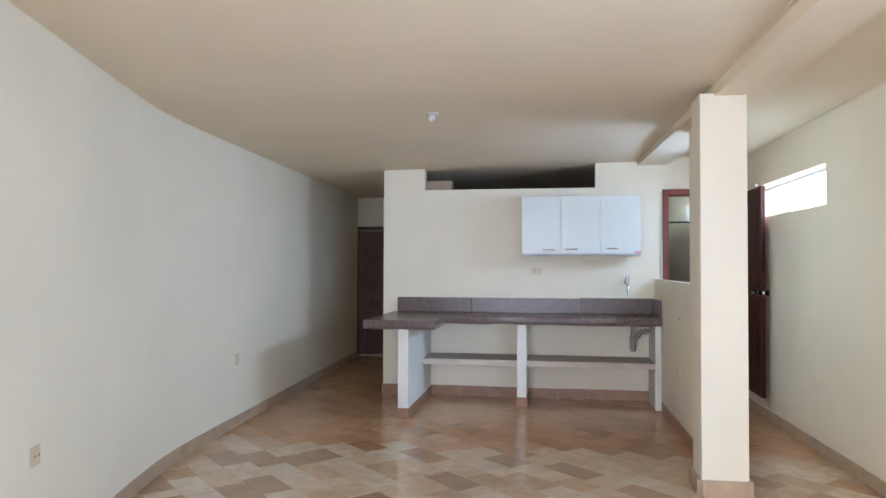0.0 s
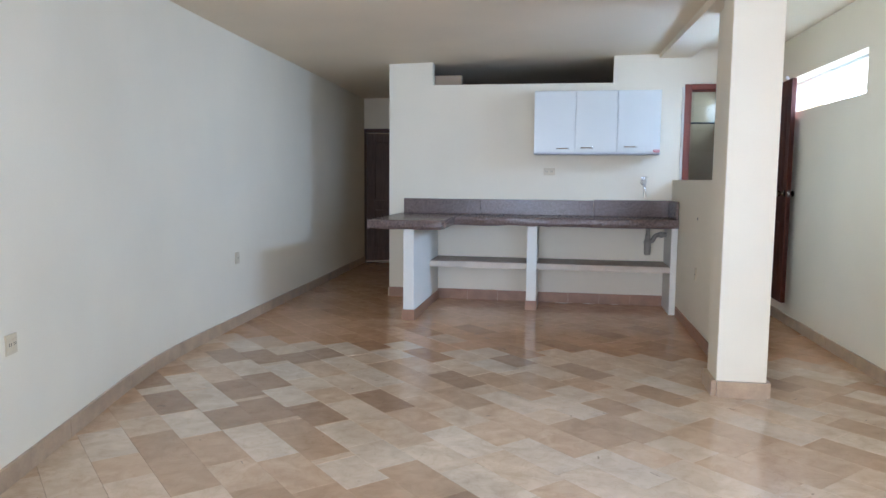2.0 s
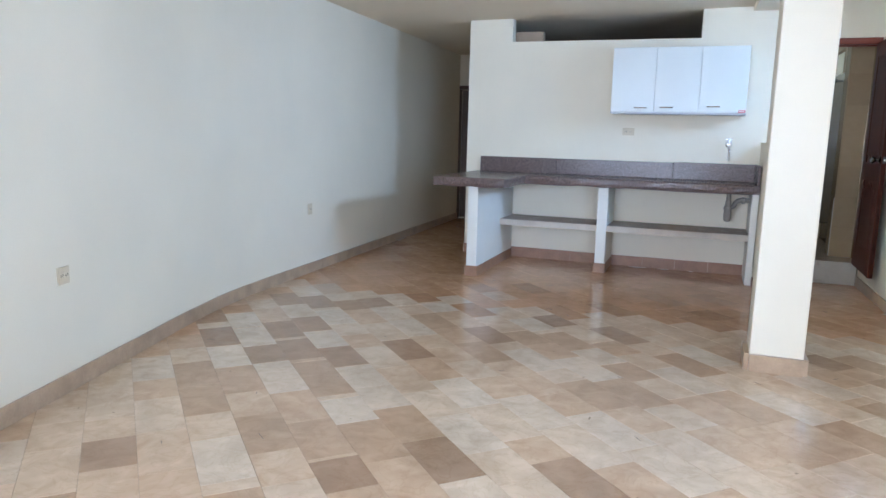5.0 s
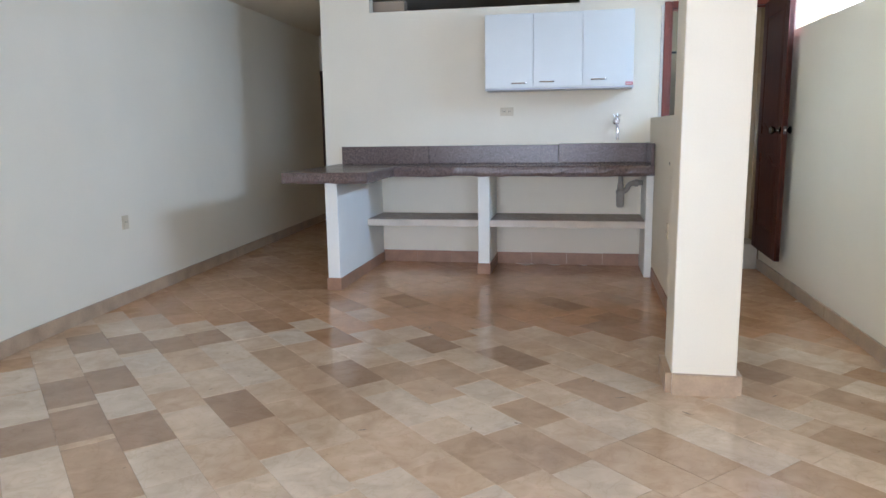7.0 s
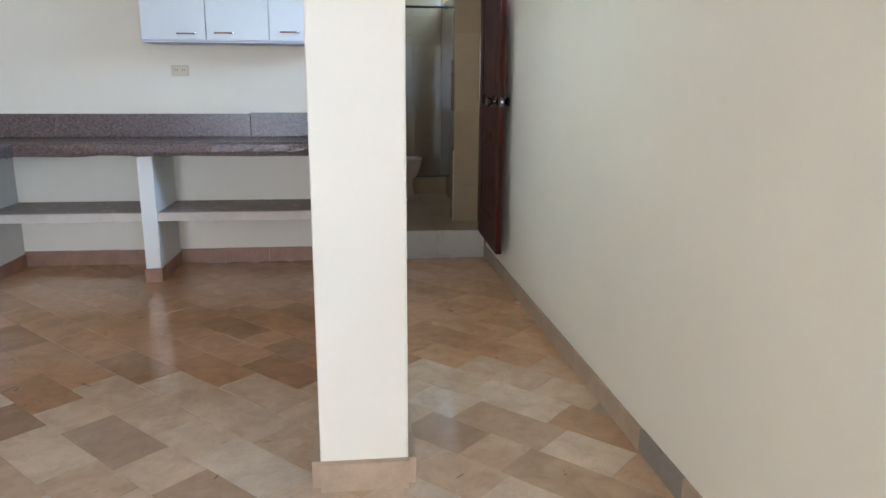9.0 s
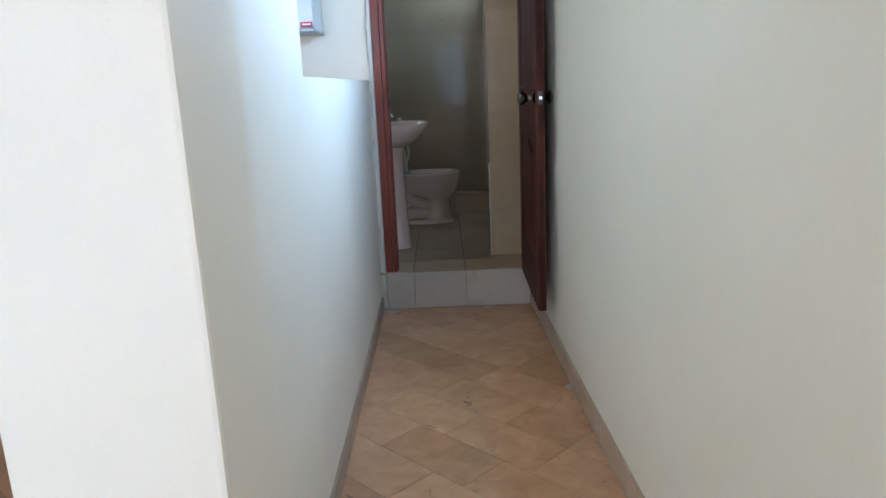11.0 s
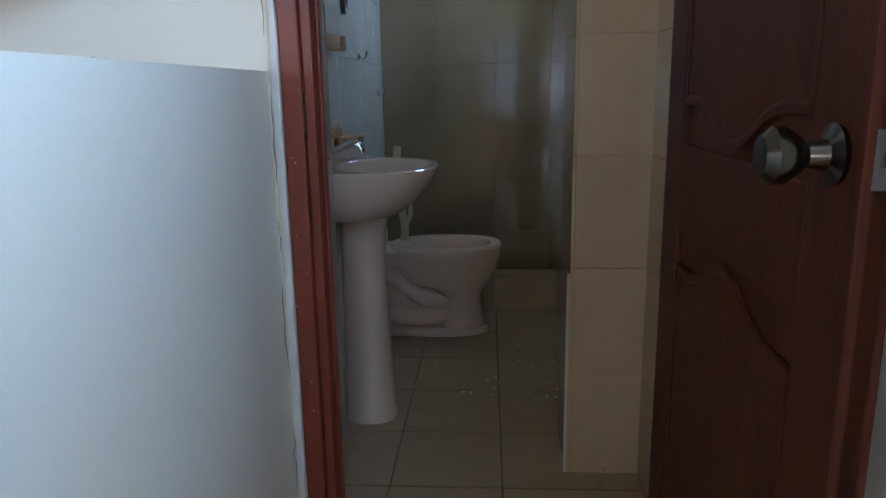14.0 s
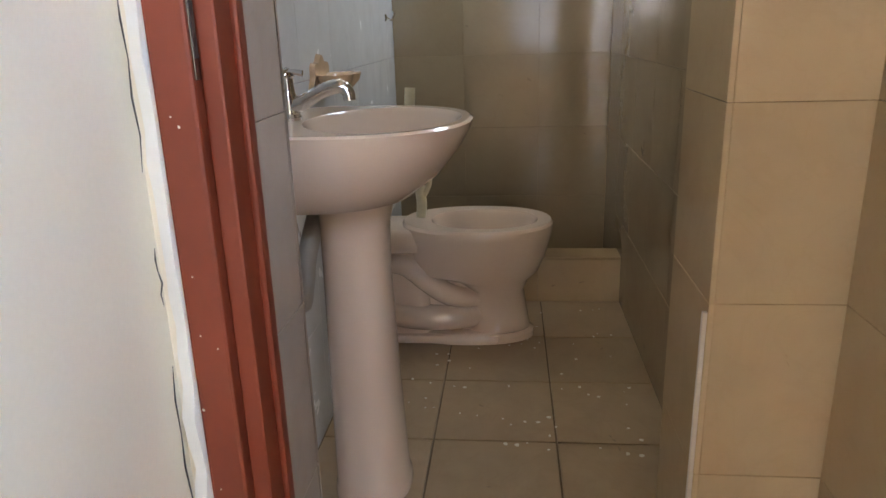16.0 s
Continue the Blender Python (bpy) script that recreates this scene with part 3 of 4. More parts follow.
outline = [(-1.46, 6.075), (-0.79, 6.075), (-0.79, FRONT), (1.326, FRONT), (1.326, BACK - 0.002), (-1.46, BACK - 0.002)]


def chiselled(points, levels, rough_sides, amount):
    """A slab whose chosen sides are broken by hand into uneven facets."""
    rs = random.Random(11)
    rows = [[] for _ in levels]
    for i, p in enumerate(points):
        a, b = Vector(p), Vector(points[(i + 1) % len(points)])
        d = (b - a).normalized()
        out = Vector((d.y, -d.x))
        count = max(1, round((b - a).length / 0.055)) if i in rough_sides else 1
        for k in range(count):
            at = a + (b - a) * (k / count)
            slip = d * (rs.uniform(-0.018, 0.018) if k else 0.0)
            for row, (z, push, loose) in zip(rows, levels):
                q = at + slip + out * ((push + rs.uniform(-1, 1) * amount * loose) if k else 0.0)
                row.append((q.x, q.y, z + (rs.uniform(-1, 1) * 0.006 if 0.3 < loose < 1.1 and k else 0.0)))
    return loft(rows)


h = SLAB_TOP - SLAB_LOW
bm = chiselled(outline, [(SLAB_LOW, -0.006, 0.8), (SLAB_LOW + h * 0.3, 0.002, 1.0), (SLAB_LOW + h * 0.62, 0.003, 1.0), (SLAB_TOP - 0.011, 0.0, 1.0), (SLAB_TOP - 0.003, -0.006, 0.25), (SLAB_TOP, -0.011, 0.2)], (0, 1, 2), 0.0024)
part("worktop", bm, STONE, slab)
for x0, x1 in ((-1.424, -0.60), (-0.598, 0.56), (0.562, 1.300)):
    part("backsplash", box(x0, x1, BACK - 0.026, BACK - 0.001, SLAB_TOP, 1.066 if x0 < 0 else 1.074, 0.003), STONE, slab)
part("side_splash", box(1.301, 1.325, 6.875, BACK - 0.002, SLAB_TOP, 1.078, 0.003), STONE, slab)

# ---- wall cabinet ----
cab = thing("wall_cabinet", "white melamine three-door wall cabinet with chrome handles", "cabinet")
CX0, CX1, CY, CZ0, CZ1 = -0.045, 1.160, 7.115, 1.540, 2.140
part("body", box(CX0, CX1, CY, BACK - 0.002, CZ0, CZ1, 0.002), MELAMINE, cab)
for a, b, hx, hz in ((CX0, 0.355, 0.236, 1.582), (0.358, 0.752, 0.470, 1.588), (0.755, CX1, 0.885, 1.598)):
    d = part("door", box(a + 0.001, b - 0.001, 7.095, CY - 0.002, CZ0 + 0.004, CZ1 - 0.002, 0.002), MELAMINE, cab)
    path = bend([(hx - 0.055, 7.095, hz), (hx - 0.052, 7.073, hz), (hx, 7.069, hz), (hx + 0.052, 7.073, hz), (hx + 0.055, 7.095, hz)], 4)
    part("handle", tube(path, 0.006, 8), CHROME, d, "bent chrome bar handle", smooth=True)
part("bottom_trim", box(CX0, CX1 + 0.004, 7.092, BACK - 0.003, CZ0 - 0.014, CZ0 - 0.001, 0.002), EDGE, cab)
lab = part("sticker", box(1.098, 1.156, 7.0925, 7.0945, 1.546, 1.570), RED, cab, "small red maker's sticker")
part("mark", box(1.106, 1.148, 7.0915, 7.0922, 1.555, 1.562), WHITE, lab)

# ---- kitchen tap on the wall ----
tap = thing("wall_tap", "chrome wall-mounted kitchen tap", "tap", at=(1.048, BACK, 1.258))
part("flange", lathe([(0.030, 0.0), (0.030, -0.004), (0.018, -0.012)], 20, "y"), CHROME, tap, smooth=True)
part("body", lathe([(0.013, -0.008), (0.013, -0.05), (0.020, -0.055), (0.022, -0.075), (0.016, -0.088)], 20, "y"), CHROME, tap, smooth=True)
part("spout", tube(bend([(0, -0.066, -0.01), (0.003, -0.088, -0.045), (0.004, -0.105, -0.10), (0.006, -0.110, -0.155)], 5), [0.012] * 14 + [0.0135] * 2, 12), CHROME, tap, smooth=True)
hd = part("handle", lathe([(0.011, 0.0), (0.013, 0.016), (0.010, 0.026), (0.014, 0.032), (0.012, 0.040)], 16, "z", (0, -0.066, 0.016)), CHROME, tap, smooth=True)
part("lever", box(-0.034, 0.034, -0.073, -0.059, 0.044, 0.054, 0.003), CHROME, tap, smooth=True)

# ---- drain trap under the counter ----
trap = thing("drain_trap", "grey plastic drain trap under the granite counter", "drain pipe")
part("tailpiece", lathe([(0.026, 0.0), (0.026, 0.03), (0.020, 0.035), (0.020, 0.12)], 18, "z", (1.085, 7.17, 0.706)), GREYPVC, trap, smooth=True)
part("bottle", lathe([(0.004, 0.540), (0.022, 0.543), (0.031, 0.556), (0.033, 0.60), (0.033, 0.655), (0.037, 0.660), (0.037, 0.680), (0.030, 0.688), (0.026, 0.706)], 20, "z", (1.085, 7.17, 0.0)), GREYPVC, trap, smooth=True)
part("outlet", tube(bend([(1.10, 7.175, 0.672), (1.135, 7.185, 0.690), (1.150, 7.19, 0.722), (1.185, 7.21, 0.742), (1.240, 7.23, 0.744), (1.269, 7.24, 0.744)], 5), 0.022, 14), GREYPVC, trap, smooth=True)
part("collar", lathe([(0.027, 0.0), (0.030, 0.008), (0.030, 0.030), (0.024, 0.034)], 18, "x", (1.200, 7.215, 0.743)), GREYPVC, trap, smooth=True)


# ---- sockets ----
def socket(label, place, rz, w=0.115, h=0.072, gangs=2):
    """A cover plate on a wall; its face looks along local -y."""
    s = thing("wall_socket", label, "socket", at=place, rz=rz)
    part("plate", box(-w / 2, w / 2, -0.007, 0.004, -h / 2, h / 2, 0.003), PLASTIC, s)
    for i in range(gangs):
        x = (i - (gangs - 1) / 2) * w * 0.42
        g = part("insert", box(x - w * 0.16, x + w * 0.16, -0.0095, -0.0068, -h * 0.28, h * 0.28, 0.002), PLASTIC, s)
        for dx in (-0.007, 0.007):
            part("slot", box(x + dx - 0.0015, x + dx + 0.0015, -0.0103, -0.0094, -0.006, 0.008), SLOT, g)
    return s


socket("ivory double socket over the granite backsplash", (0.106, BACK, 1.357), 0)
ang = math.degrees(math.atan2(-2.175 + 1.69, 3.35 - 1.39))
socket("ivory double socket low on the bent wall", (-1.963, 2.51, 0.577), 90 - ang, 0.085, 0.085)
socket("ivory single socket low on the bent wall near the kitchen", (-2.470, 5.594, 0.586), 93, 0.07, 0.10, 1)
socket("small ivory socket low on the half partition", (part_x(5.96) - HALF, 5.96, 0.517), -90, 0.06, 0.10, 1)
hole = thing("wall_hook_hole", "small dark fixing hole in the half partition", "fixing", at=(part_x(5.98) - HALF, 5.98, 0.967))
part("plug", lathe([(0.012, -0.003), (0.012, 0.002), (0.006, 0.004)], 14, "x"), SLOT, hole)

# ---- ceiling lamp holder ----
zl = ceiling_z(-0.58, 4.675)
lh = thing("lamp_holder", "white porcelain lamp holder without a bulb on the ceiling", "lamp holder", at=(-0.58, 4.675, zl))
part("rose", lathe([(0.050, 0.004), (0.050, -0.008), (0.042, -0.016), (0.030, -0.022)], 28), PORCELAIN, lh, smooth=True)
part("socket_cup", lathe([(0.029, -0.020), (0.028, -0.050), (0.024, -0.056), (0.020, -0.056), (0.018, -0.034), (0.0, -0.034)], 24), PORCELAIN, lh, smooth=True)


# ---- bathroom doorway ----
fr = tagged(new("door_1"), "red-brown painted wooden frame of the bathroom door, chipped at the edges", "door frame", kind="structure")


def jamb(x0, x1, z0, z1, name):
    """An upright of the door frame."""
    return part(name, box(x0, x1, BACK - 0.022, BACK + 0.050, z0, z1, 0.004), FRAMEWOOD, fr)


jl = jamb(1.414, 1.456, BATH_Z, 2.222, "jamb")
jr = jamb(2.205, 2.232, BATH_Z, 2.222, "jamb")
part("stop", box(1.478, 1.486, BACK + 0.030, BACK + 0.050, BATH_Z, 2.17, 0.003), FRAMEWOOD, jl)
part("rebate", box(1.4565, 1.478, BACK - 0.006, BACK + 0.050, BATH_Z, 2.222, 0.003), FRAMEWOOD, jl)
part("strike_plate", box(1.4560, 1.4578, BACK - 0.019, BACK - 0.007, 1.14, 1.24, 0.0005), STEEL, jl, "worn steel strike plate")
part("strike_hole", box(1.4574, 1.4584, BACK - 0.017, BACK - 0.009, 1.16, 1.215), SLOT, jl)
jh = part("head", box(1.478, 2.205, BACK - 0.022, BACK + 0.050, 2.165, 2.222, 0.004), FRAMEWOOD, fr)
part("stop", box(1.488, 2.205, BACK + 0.026, BACK + 0.050, 2.151, 2.165, 0.002), FRAMEWOOD, jh)
# uneven plaster seam between the partition and the frame
bm = bmesh.new()
rs = random.Random(4)
rings = []
for i in range(60):
    z = 0.10 + i * 0.0355
    w = 0.009 + 0.006 * rs.random()
    d = 0.006 + 0.014 * rs.random() ** 2
    x = 1.4135
    rings.append([(x - w - 0.012, BACK - 0.001, z), (x - w - 0.008, BACK - 0.004 - d, z), (x - w * 0.3, BACK - 0.012 - d, z), (x + 0.001, BACK - 0.010, z), (x + 0.0005, BACK - 0.001, z)])
loft(rings, bm)
seam = structure("trim_seam", bm, PLASTER, "rough white plaster seam beside the door frame", "plaster seam", smooth=True)

cracks = bmesh.new()
rs = random.Random(17)
z = 0.35
while z < 2.15:
    run = rs.uniform(0.05, 0.22)
    x = 1.3885 + rs.uniform(-0.003, 0.004)
    line = [(x + rs.uniform(-0.0025, 0.0025), BACK - 0.0185 - rs.uniform(0.0, 0.004), z + run * i / 5) for i in range(6)]
    tube(line, [0.0003, 0.0008, 0.0011, 0.0006, 0.0010, 0.0003], 6, cracks)
    z += run + rs.uniform(0.03, 0.16)
part("cracks", cracks, SLOT, seam, "dark cracks along the plaster seam")
specks = bmesh.new()
for i in range(16):
    x, z, r = rs.uniform(1.418, 1.453), rs.uniform(0.3, 2.15), rs.uniform(0.0005, 0.0016)
    pts = [(x + r * rs.uniform(0.6, 1.2) * math.cos(k * 1.047), z + r * rs.uniform(0.6, 1.4) * math.sin(k * 1.047)) for k in range(6)]
    loft([[(a, BACK - 0.0218, b) for a, b in pts], [(a, BACK - 0.0228, b) for a, b in pts]], specks)
part("paint_specks", specks, PLASTER, jl, "dried white paint specks")

# door leaf, open against the passage wall
leaf = thing("bathroom_door", "open red-brown panelled wooden door with round knobs", "door", at=(2.186, BACK - 0.028, BATH_Z - 0.008), rz=180 + 89.3)
LW, LH, LT = 0.765, 1.960, 0.038
# local x runs from the hinge to the free edge; the side facing the passage is local -y
part("panel_core", box(0.0, LW, 0.010, LT - 0.010, 0, LH), DOORWOOD, leaf)
for a, b in ((0.0, 0.115), (LW - 0.115, LW)):
    part("stile", box(a, b, 0.0, LT, 0, LH, 0.002, 1), DOORWOOD, leaf)
for z0, z1 in ((0.0, 0.20), (0.78, 0.93), (LH - 0.13, LH)):
    part("rail", box(0.116, LW - 0.116, 0.0, LT, z0 + (0.0005 if z0 else 0), z1, 0.002, 1), DOORWOOD, leaf)


def raised_panel(z0, z1, arch_low, arch_high, side):
    """A raised field with a waved top or bottom edge."""
    xs = np.linspace(0.116, LW - 0.116, 25)

    def wave(x, amp):
        u = (x - LW / 2) / (LW / 2 - 0.116)
        return amp * math.cos(u * math.pi) * (0.6 + 0.4 * math.cos(u * math.pi))

    def loop(ins, y):
        top = [(x, y, z1 - ins - (0.055 if arch_high else 0) + (wave(x, 0.05) if arch_high else 0)) for x in np.linspace(0.116 + ins, LW - 0.116 - ins, 25)]
        bot = [(x, y, z0 + ins + (0.055 if arch_low else 0) - (wave(x, 0.05) if arch_low else 0)) for x in np.linspace(0.116 + ins, LW - 0.116 - ins, 25)]
        return bot + top[::-1]

    y0, s = (0.011, -1) if side < 0 else (LT - 0.011, 1)
    bm = loft([loop(0.004, y0 + s * 0.004), loop(0.006, y0 + s * 0.0105), loop(0.016, y0 + s * 0.0107), loop(0.022, y0 + s * 0.0078), loop(0.060, y0 + s * 0.0105)], caps=False)
    return bm


for side in (-1, 1):
    for z0, z1, lo, hi in ((0.20, 0.78, False, True), (0.93, LH - 0.13, True, False)):
        bm = raised_panel(z0, z1, lo, hi, side)
        xs = np.linspace(0.116 + 0.060, LW - 0.116 - 0.060, 25)
        bm.verts.ensure_lookup_table()
        last = [v for v in bm.verts][-50:]
        bm.faces.new(last)
        part("raised_panel", bm, DOORWOOD, leaf)
for s, y, k in ((-1, 0.0, 1.0), (1, LT, 0.52)):
    profile = [(0.030, 0), (0.032, s * 0.006), (0.016, s * 0.012), (0.012, s * 0.030 * k), (0.020, s * 0.038 * k), (0.029, s * 0.052 * k), (0.029, s * 0.064 * k), (0.020, s * 0.074 * k), (0.0, s * 0.076 * k)]
    part("knob", lathe(profile, 28, "y", (LW - 0.055, y, 0.965)), STEEL, leaf, "round worn nickel knob", smooth=True)
part("latch_plate", box(LW - 0.0005, LW + 0.0015, LT / 2 - 0.011, LT / 2 + 0.011, 0.937, 0.993, 0.0004), MIRRORRING, leaf)
part("latch_bolt", box(LW + 0.0015, LW + 0.013, LT / 2 - 0.007, LT / 2 + 0.007, 0.957, 0.973, 0.002), CHROME, leaf)
for z in (0.22, 0.97, 1.70):
    part("hinge", lathe([(0.006, -0.045), (0.0075, -0.045), (0.0075, 0.045), (0.006, 0.045)], 12, "z", (-0.004, LT + 0.004, z)), STEEL, leaf, smooth=True)
chip = thing("paper_wad", "crumpled white paper wad lying on the open door", "paper", at=(2.170, 6.72, BATH_Z - 0.008 + LH))
bm = bmesh.new()
bmesh.ops.create_icosphere(bm, subdivisions=2, radius=0.022)
for v in bm.verts:
    v.co *= 0.75 + 0.5 * noise.noise(v.co * 60)
    v.co.z = max(v.co.z + 0.012, 0.0)
part("wad", bm, WHITE, chip)


# ---- windows ----
def strip_window(name, label, y0, y1, z0, z1, x_of, depth, panes):
    w = tagged(new(name), label, "window", kind="structure")
    xm = x_of((y0 + y1) / 2) + depth
    t = 0.022
    for a, b, c, d in ((y0, y1, z0, z0 + t), (y0, y1, z1 - t, z1), (y0, y0 + t, z0 + t, z1 - t), (y1 - t, y1, z0 + t, z1 - t)):
        part("window_frame", box(xm, xm + 0.03, a + 0.001, b - 0.001, c + 0.001, d - 0.001, 0.002, 1), ALU, w)
    step = (y1 - y0 - 2 * t) / panes
    for i in range(panes):
        a = y0 + t + i * step
        if i:
            part("mullion", box(xm + 0.004, xm + 0.026, a - 0.009, a + 0.009, z0 + t, z1 - t), ALU, w)
        g = part("pane", box(xm + 0.013, xm + 0.017, a + (0.0095 if i else 0), a + step - (0.0095 if i < panes - 1 else 0), z0 + t, z1 - t), GLASS, w)
        g.visible_shadow = False
    return w


strip_window("window_1", "high white aluminium strip window in the passage wall", 5.34, 7.28, 1.885, 2.195, right_x, 0.125, 1)
strip_window("window_4", "white aluminium window in the long wall near the start", -0.50, 1.80, 0.85, 2.15, right_x, 0.10, 3)
# unseen window, added to go with the rear side fill lamp
strip_window("window_5", "added unseen white aluminium window in the projecting wall", -4.10, -1.70, 0.85, 2.15, lambda y: -1.565, -0.16, 3)
strip_window("window_2", "small high white aluminium bathroom window", 8.86, 9.598, 2.04, 2.31, lambda y: 2.158, 0.062, 2)

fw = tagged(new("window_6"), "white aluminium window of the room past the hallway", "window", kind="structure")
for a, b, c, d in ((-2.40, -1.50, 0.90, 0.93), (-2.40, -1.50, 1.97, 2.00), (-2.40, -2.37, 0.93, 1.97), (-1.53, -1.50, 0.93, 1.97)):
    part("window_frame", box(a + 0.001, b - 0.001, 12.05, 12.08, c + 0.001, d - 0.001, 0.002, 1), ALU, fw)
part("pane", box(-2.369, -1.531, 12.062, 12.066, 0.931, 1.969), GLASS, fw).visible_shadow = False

rw = tagged(new("window_3"), "wide white aluminium paned window in the rear wall", "window", kind="structure")
X0, X1, Z0, Z1 = -1.45, 0.85, 0.35, 2.30
for a, b, c, d in ((X0, X1, Z0, Z0 + 0.04), (X0, X1, Z1 - 0.04, Z1), (X0, X0 + 0.04, Z0 + 0.04, Z1 - 0.04), (X1 - 0.04, X1, Z0 + 0.04, Z1 - 0.04)):
    part("window_frame", box(a + 0.001, b - 0.001, -6.13, -6.08, c + 0.001, d - 0.001, 0.003, 1), ALU, rw)
for i in range(1, 4):
    x = X0 + (X1 - X0) * i / 4
    part("mullion", box(x - 0.02, x + 0.02, -6.125, -6.085, Z0 + 0.04, Z1 - 0.04, 0.002, 1), ALU, rw)
for i in range(4):
    a, b = X0 + (X1 - X0) * i / 4 + 0.021, X0 + (X1 - X0) * (i + 1) / 4 - 0.021
    a, b = max(a, X0 + 0.041), min(b, X1 - 0.041)
    part("glazing_bar", box(a, b, -6.12, -6.09, 1.28, 1.31), ALU, rw)
    for c, d in ((Z0 + 0.041, 1.279), (1.311, Z1 - 0.041)):
        g = part("pane", box(a, b, -6.107, -6.103, c, d), GLASS, rw)
        g.visible_shadow = False

# ---- ground and distance outside ----
structure("ground", box(-400, 400, -400, 400, -0.6, -0.16), surface("pale_dry_ground", (0.30, 0.27, 0.22), 0.9, scale=0.4, vary=0.2, fine=20, bump=0.3), "pale dry ground outside the house", "ground")

structure("backdrop", box(4.0, 4.05, 3.0, 12.0, 0.6, 5.5), GLOW, "plain bright sky past the side windows", "backdrop")

# ---- far hallway door ----
fd = tagged(new("door_2"), "dark brown wooden frame of the hallway door", "door frame", kind="structure")
part("jamb", box(-2.778, -2.720, 10.31, 10.455, 0, 2.01, 0.003), OLDWOOD, fd)
part("jamb", box(-1.970, -1.912, 10.31, 10.455, 0, 2.01, 0.003), OLDWOOD, fd)
part("head", box(-2.719, -1.971, 10.31, 10.455, 1.955, 2.01, 0.003), OLDWOOD, fd)
hl = thing("hallway_door", "dark brown panelled wooden door standing ajar", "door", at=(-2.712, 10.44, 0.01), rz=22)
part("panel_core", box(0, 0.72, 0.010, 0.028, 0, 1.94), OLDWOOD, hl)
for a, b in ((0, 0.11), (0.61, 0.72)):
    part("stile", box(a, b, 0, 0.038, 0, 1.94, 0.002, 1), OLDWOOD, hl)
for a, b in ((0, 0.2), (0.8, 0.93), (1.81, 1.94)):
    part("rail", box(0.1105, 0.6095, 0, 0.038, a, b, 0.002, 1), OLDWOOD, hl)
for a, b in ((0.215, 0.785), (0.945, 1.795)):
    part("raised_panel", box(0.125, 0.595, 0.003, 0.035, a, b, 0.008, 1), OLDWOOD, hl)
part("knob", lathe([(0.028, 0), (0.014, -0.012), (0.012, -0.03), (0.027, -0.05), (0.022, -0.066), (0.0, -0.07)], 20, "y", (0.66, 0, 0.97)), STEEL, hl, smooth=True)


# ---- bathroom fittings ----
wb = thing("washbasin", "white glazed pedestal washbasin on the tiled bathroom floor", "washbasin", at=(1.283, 8.055, BATH_Z))
RIM = 0.808


def d_ring(z, reach, half, inset=0.0, n=40):
    """Basin outline: flat against the wall, rounded to the front."""
    pts = []
    for i in range(n):
        a = 2 * math.pi * i / n
        c, s = math.cos(a), math.sin(a)
        x = reach * 0.42 + (reach * 0.58 - inset) * c if c > 0 else reach * 0.42 + (reach * 0.42 - inset) * math.copysign(abs(c) ** 0.35, c)
        y = (half - inset) * math.copysign(abs(s) ** 0.8, s)
        pts.append((x, y, z))
    return pts


bowl = [d_ring(RIM - 0.150, 0.25, 0.155), d_ring(RIM - 0.142, 0.285, 0.185), d_ring(RIM - 0.10, 0.342, 0.220), d_ring(RIM - 0.05, 0.381, 0.236), d_ring(RIM - 0.018, 0.398, 0.242),
        d_ring(RIM - 0.004, 0.402, 0.243), d_ring(RIM, 0.396, 0.238)]


def hollow(z, rx, ry, cx=0.232):
    return [(cx + rx * math.cos(2 * math.pi * i / 40), ry * math.sin(2 * math.pi * i / 40), z) for i in range(40)]


bowl += [hollow(RIM - 0.001, 0.150, 0.200), hollow(RIM - 0.008, 0.143, 0.192), hollow(RIM - 0.05, 0.128, 0.170), hollow(RIM - 0.10, 0.095, 0.125), hollow(RIM - 0.125, 0.05, 0.06), hollow(RIM - 0.13, 0.02, 0.02)]
part("basin", loft(bowl), CERAMIC, wb, smooth=True)
ped = []
for z, rx, ry, cx in ((0.0, 0.084, 0.094, 0.170), (0.018, 0.083, 0.092, 0.170), (0.03, 0.079, 0.087, 0.169), (0.25, 0.073, 0.080, 0.165), (0.50, 0.067, 0.075, 0.162), (0.60, 0.068, 0.080, 0.164), (RIM - 0.143, 0.074, 0.090, 0.170)):
    ped.append(ring(cx, 0, z, rx, ry, 32, 2.6))
part("pedestal", loft(ped), CERAMIC, wb, smooth=True)
part("waste", lathe([(0.022, 0.0), (0.022, 0.003), (0.014, 0.004)], 18, "z", (0.232, 0, RIM - 0.1295)), CHROME, wb, smooth=True)
tp = part("tap", lathe([(0.024, 0), (0.024, 0.006), (0.019, 0.012), (0.018, 0.040), (0.014, 0.052), (0.012, 0.078), (0.015, 0.082), (0.012, 0.090)], 20, "z", (0.052, -0.01, RIM)), CHROME, wb, "chrome pillar tap", smooth=True)
part("spout", tube(bend([(0.052, -0.01, RIM + 0.022), (0.085, -0.01, RIM + 0.036), (0.125, -0.01, RIM + 0.056), (0.155, -0.01, RIM + 0.062), (0.168, -0.01, RIM + 0.050), (0.170, -0.01, RIM + 0.036)], 4), [0.016] * 5 + [0.014] * 8 + [0.0125] * 8, 12), CHROME, tp, smooth=True)
part("handle", tube([(0.052, -0.045, RIM + 0.086), (0.052, -0.028, RIM + 0.090), (0.052, -0.010, RIM + 0.091), (0.052, 0.008, RIM + 0.090), (0.052, 0.025, RIM + 0.086)], [0.006, 0.0055, 0.008, 0.0055, 0.006], 10), CHROME, tp, smooth=True)
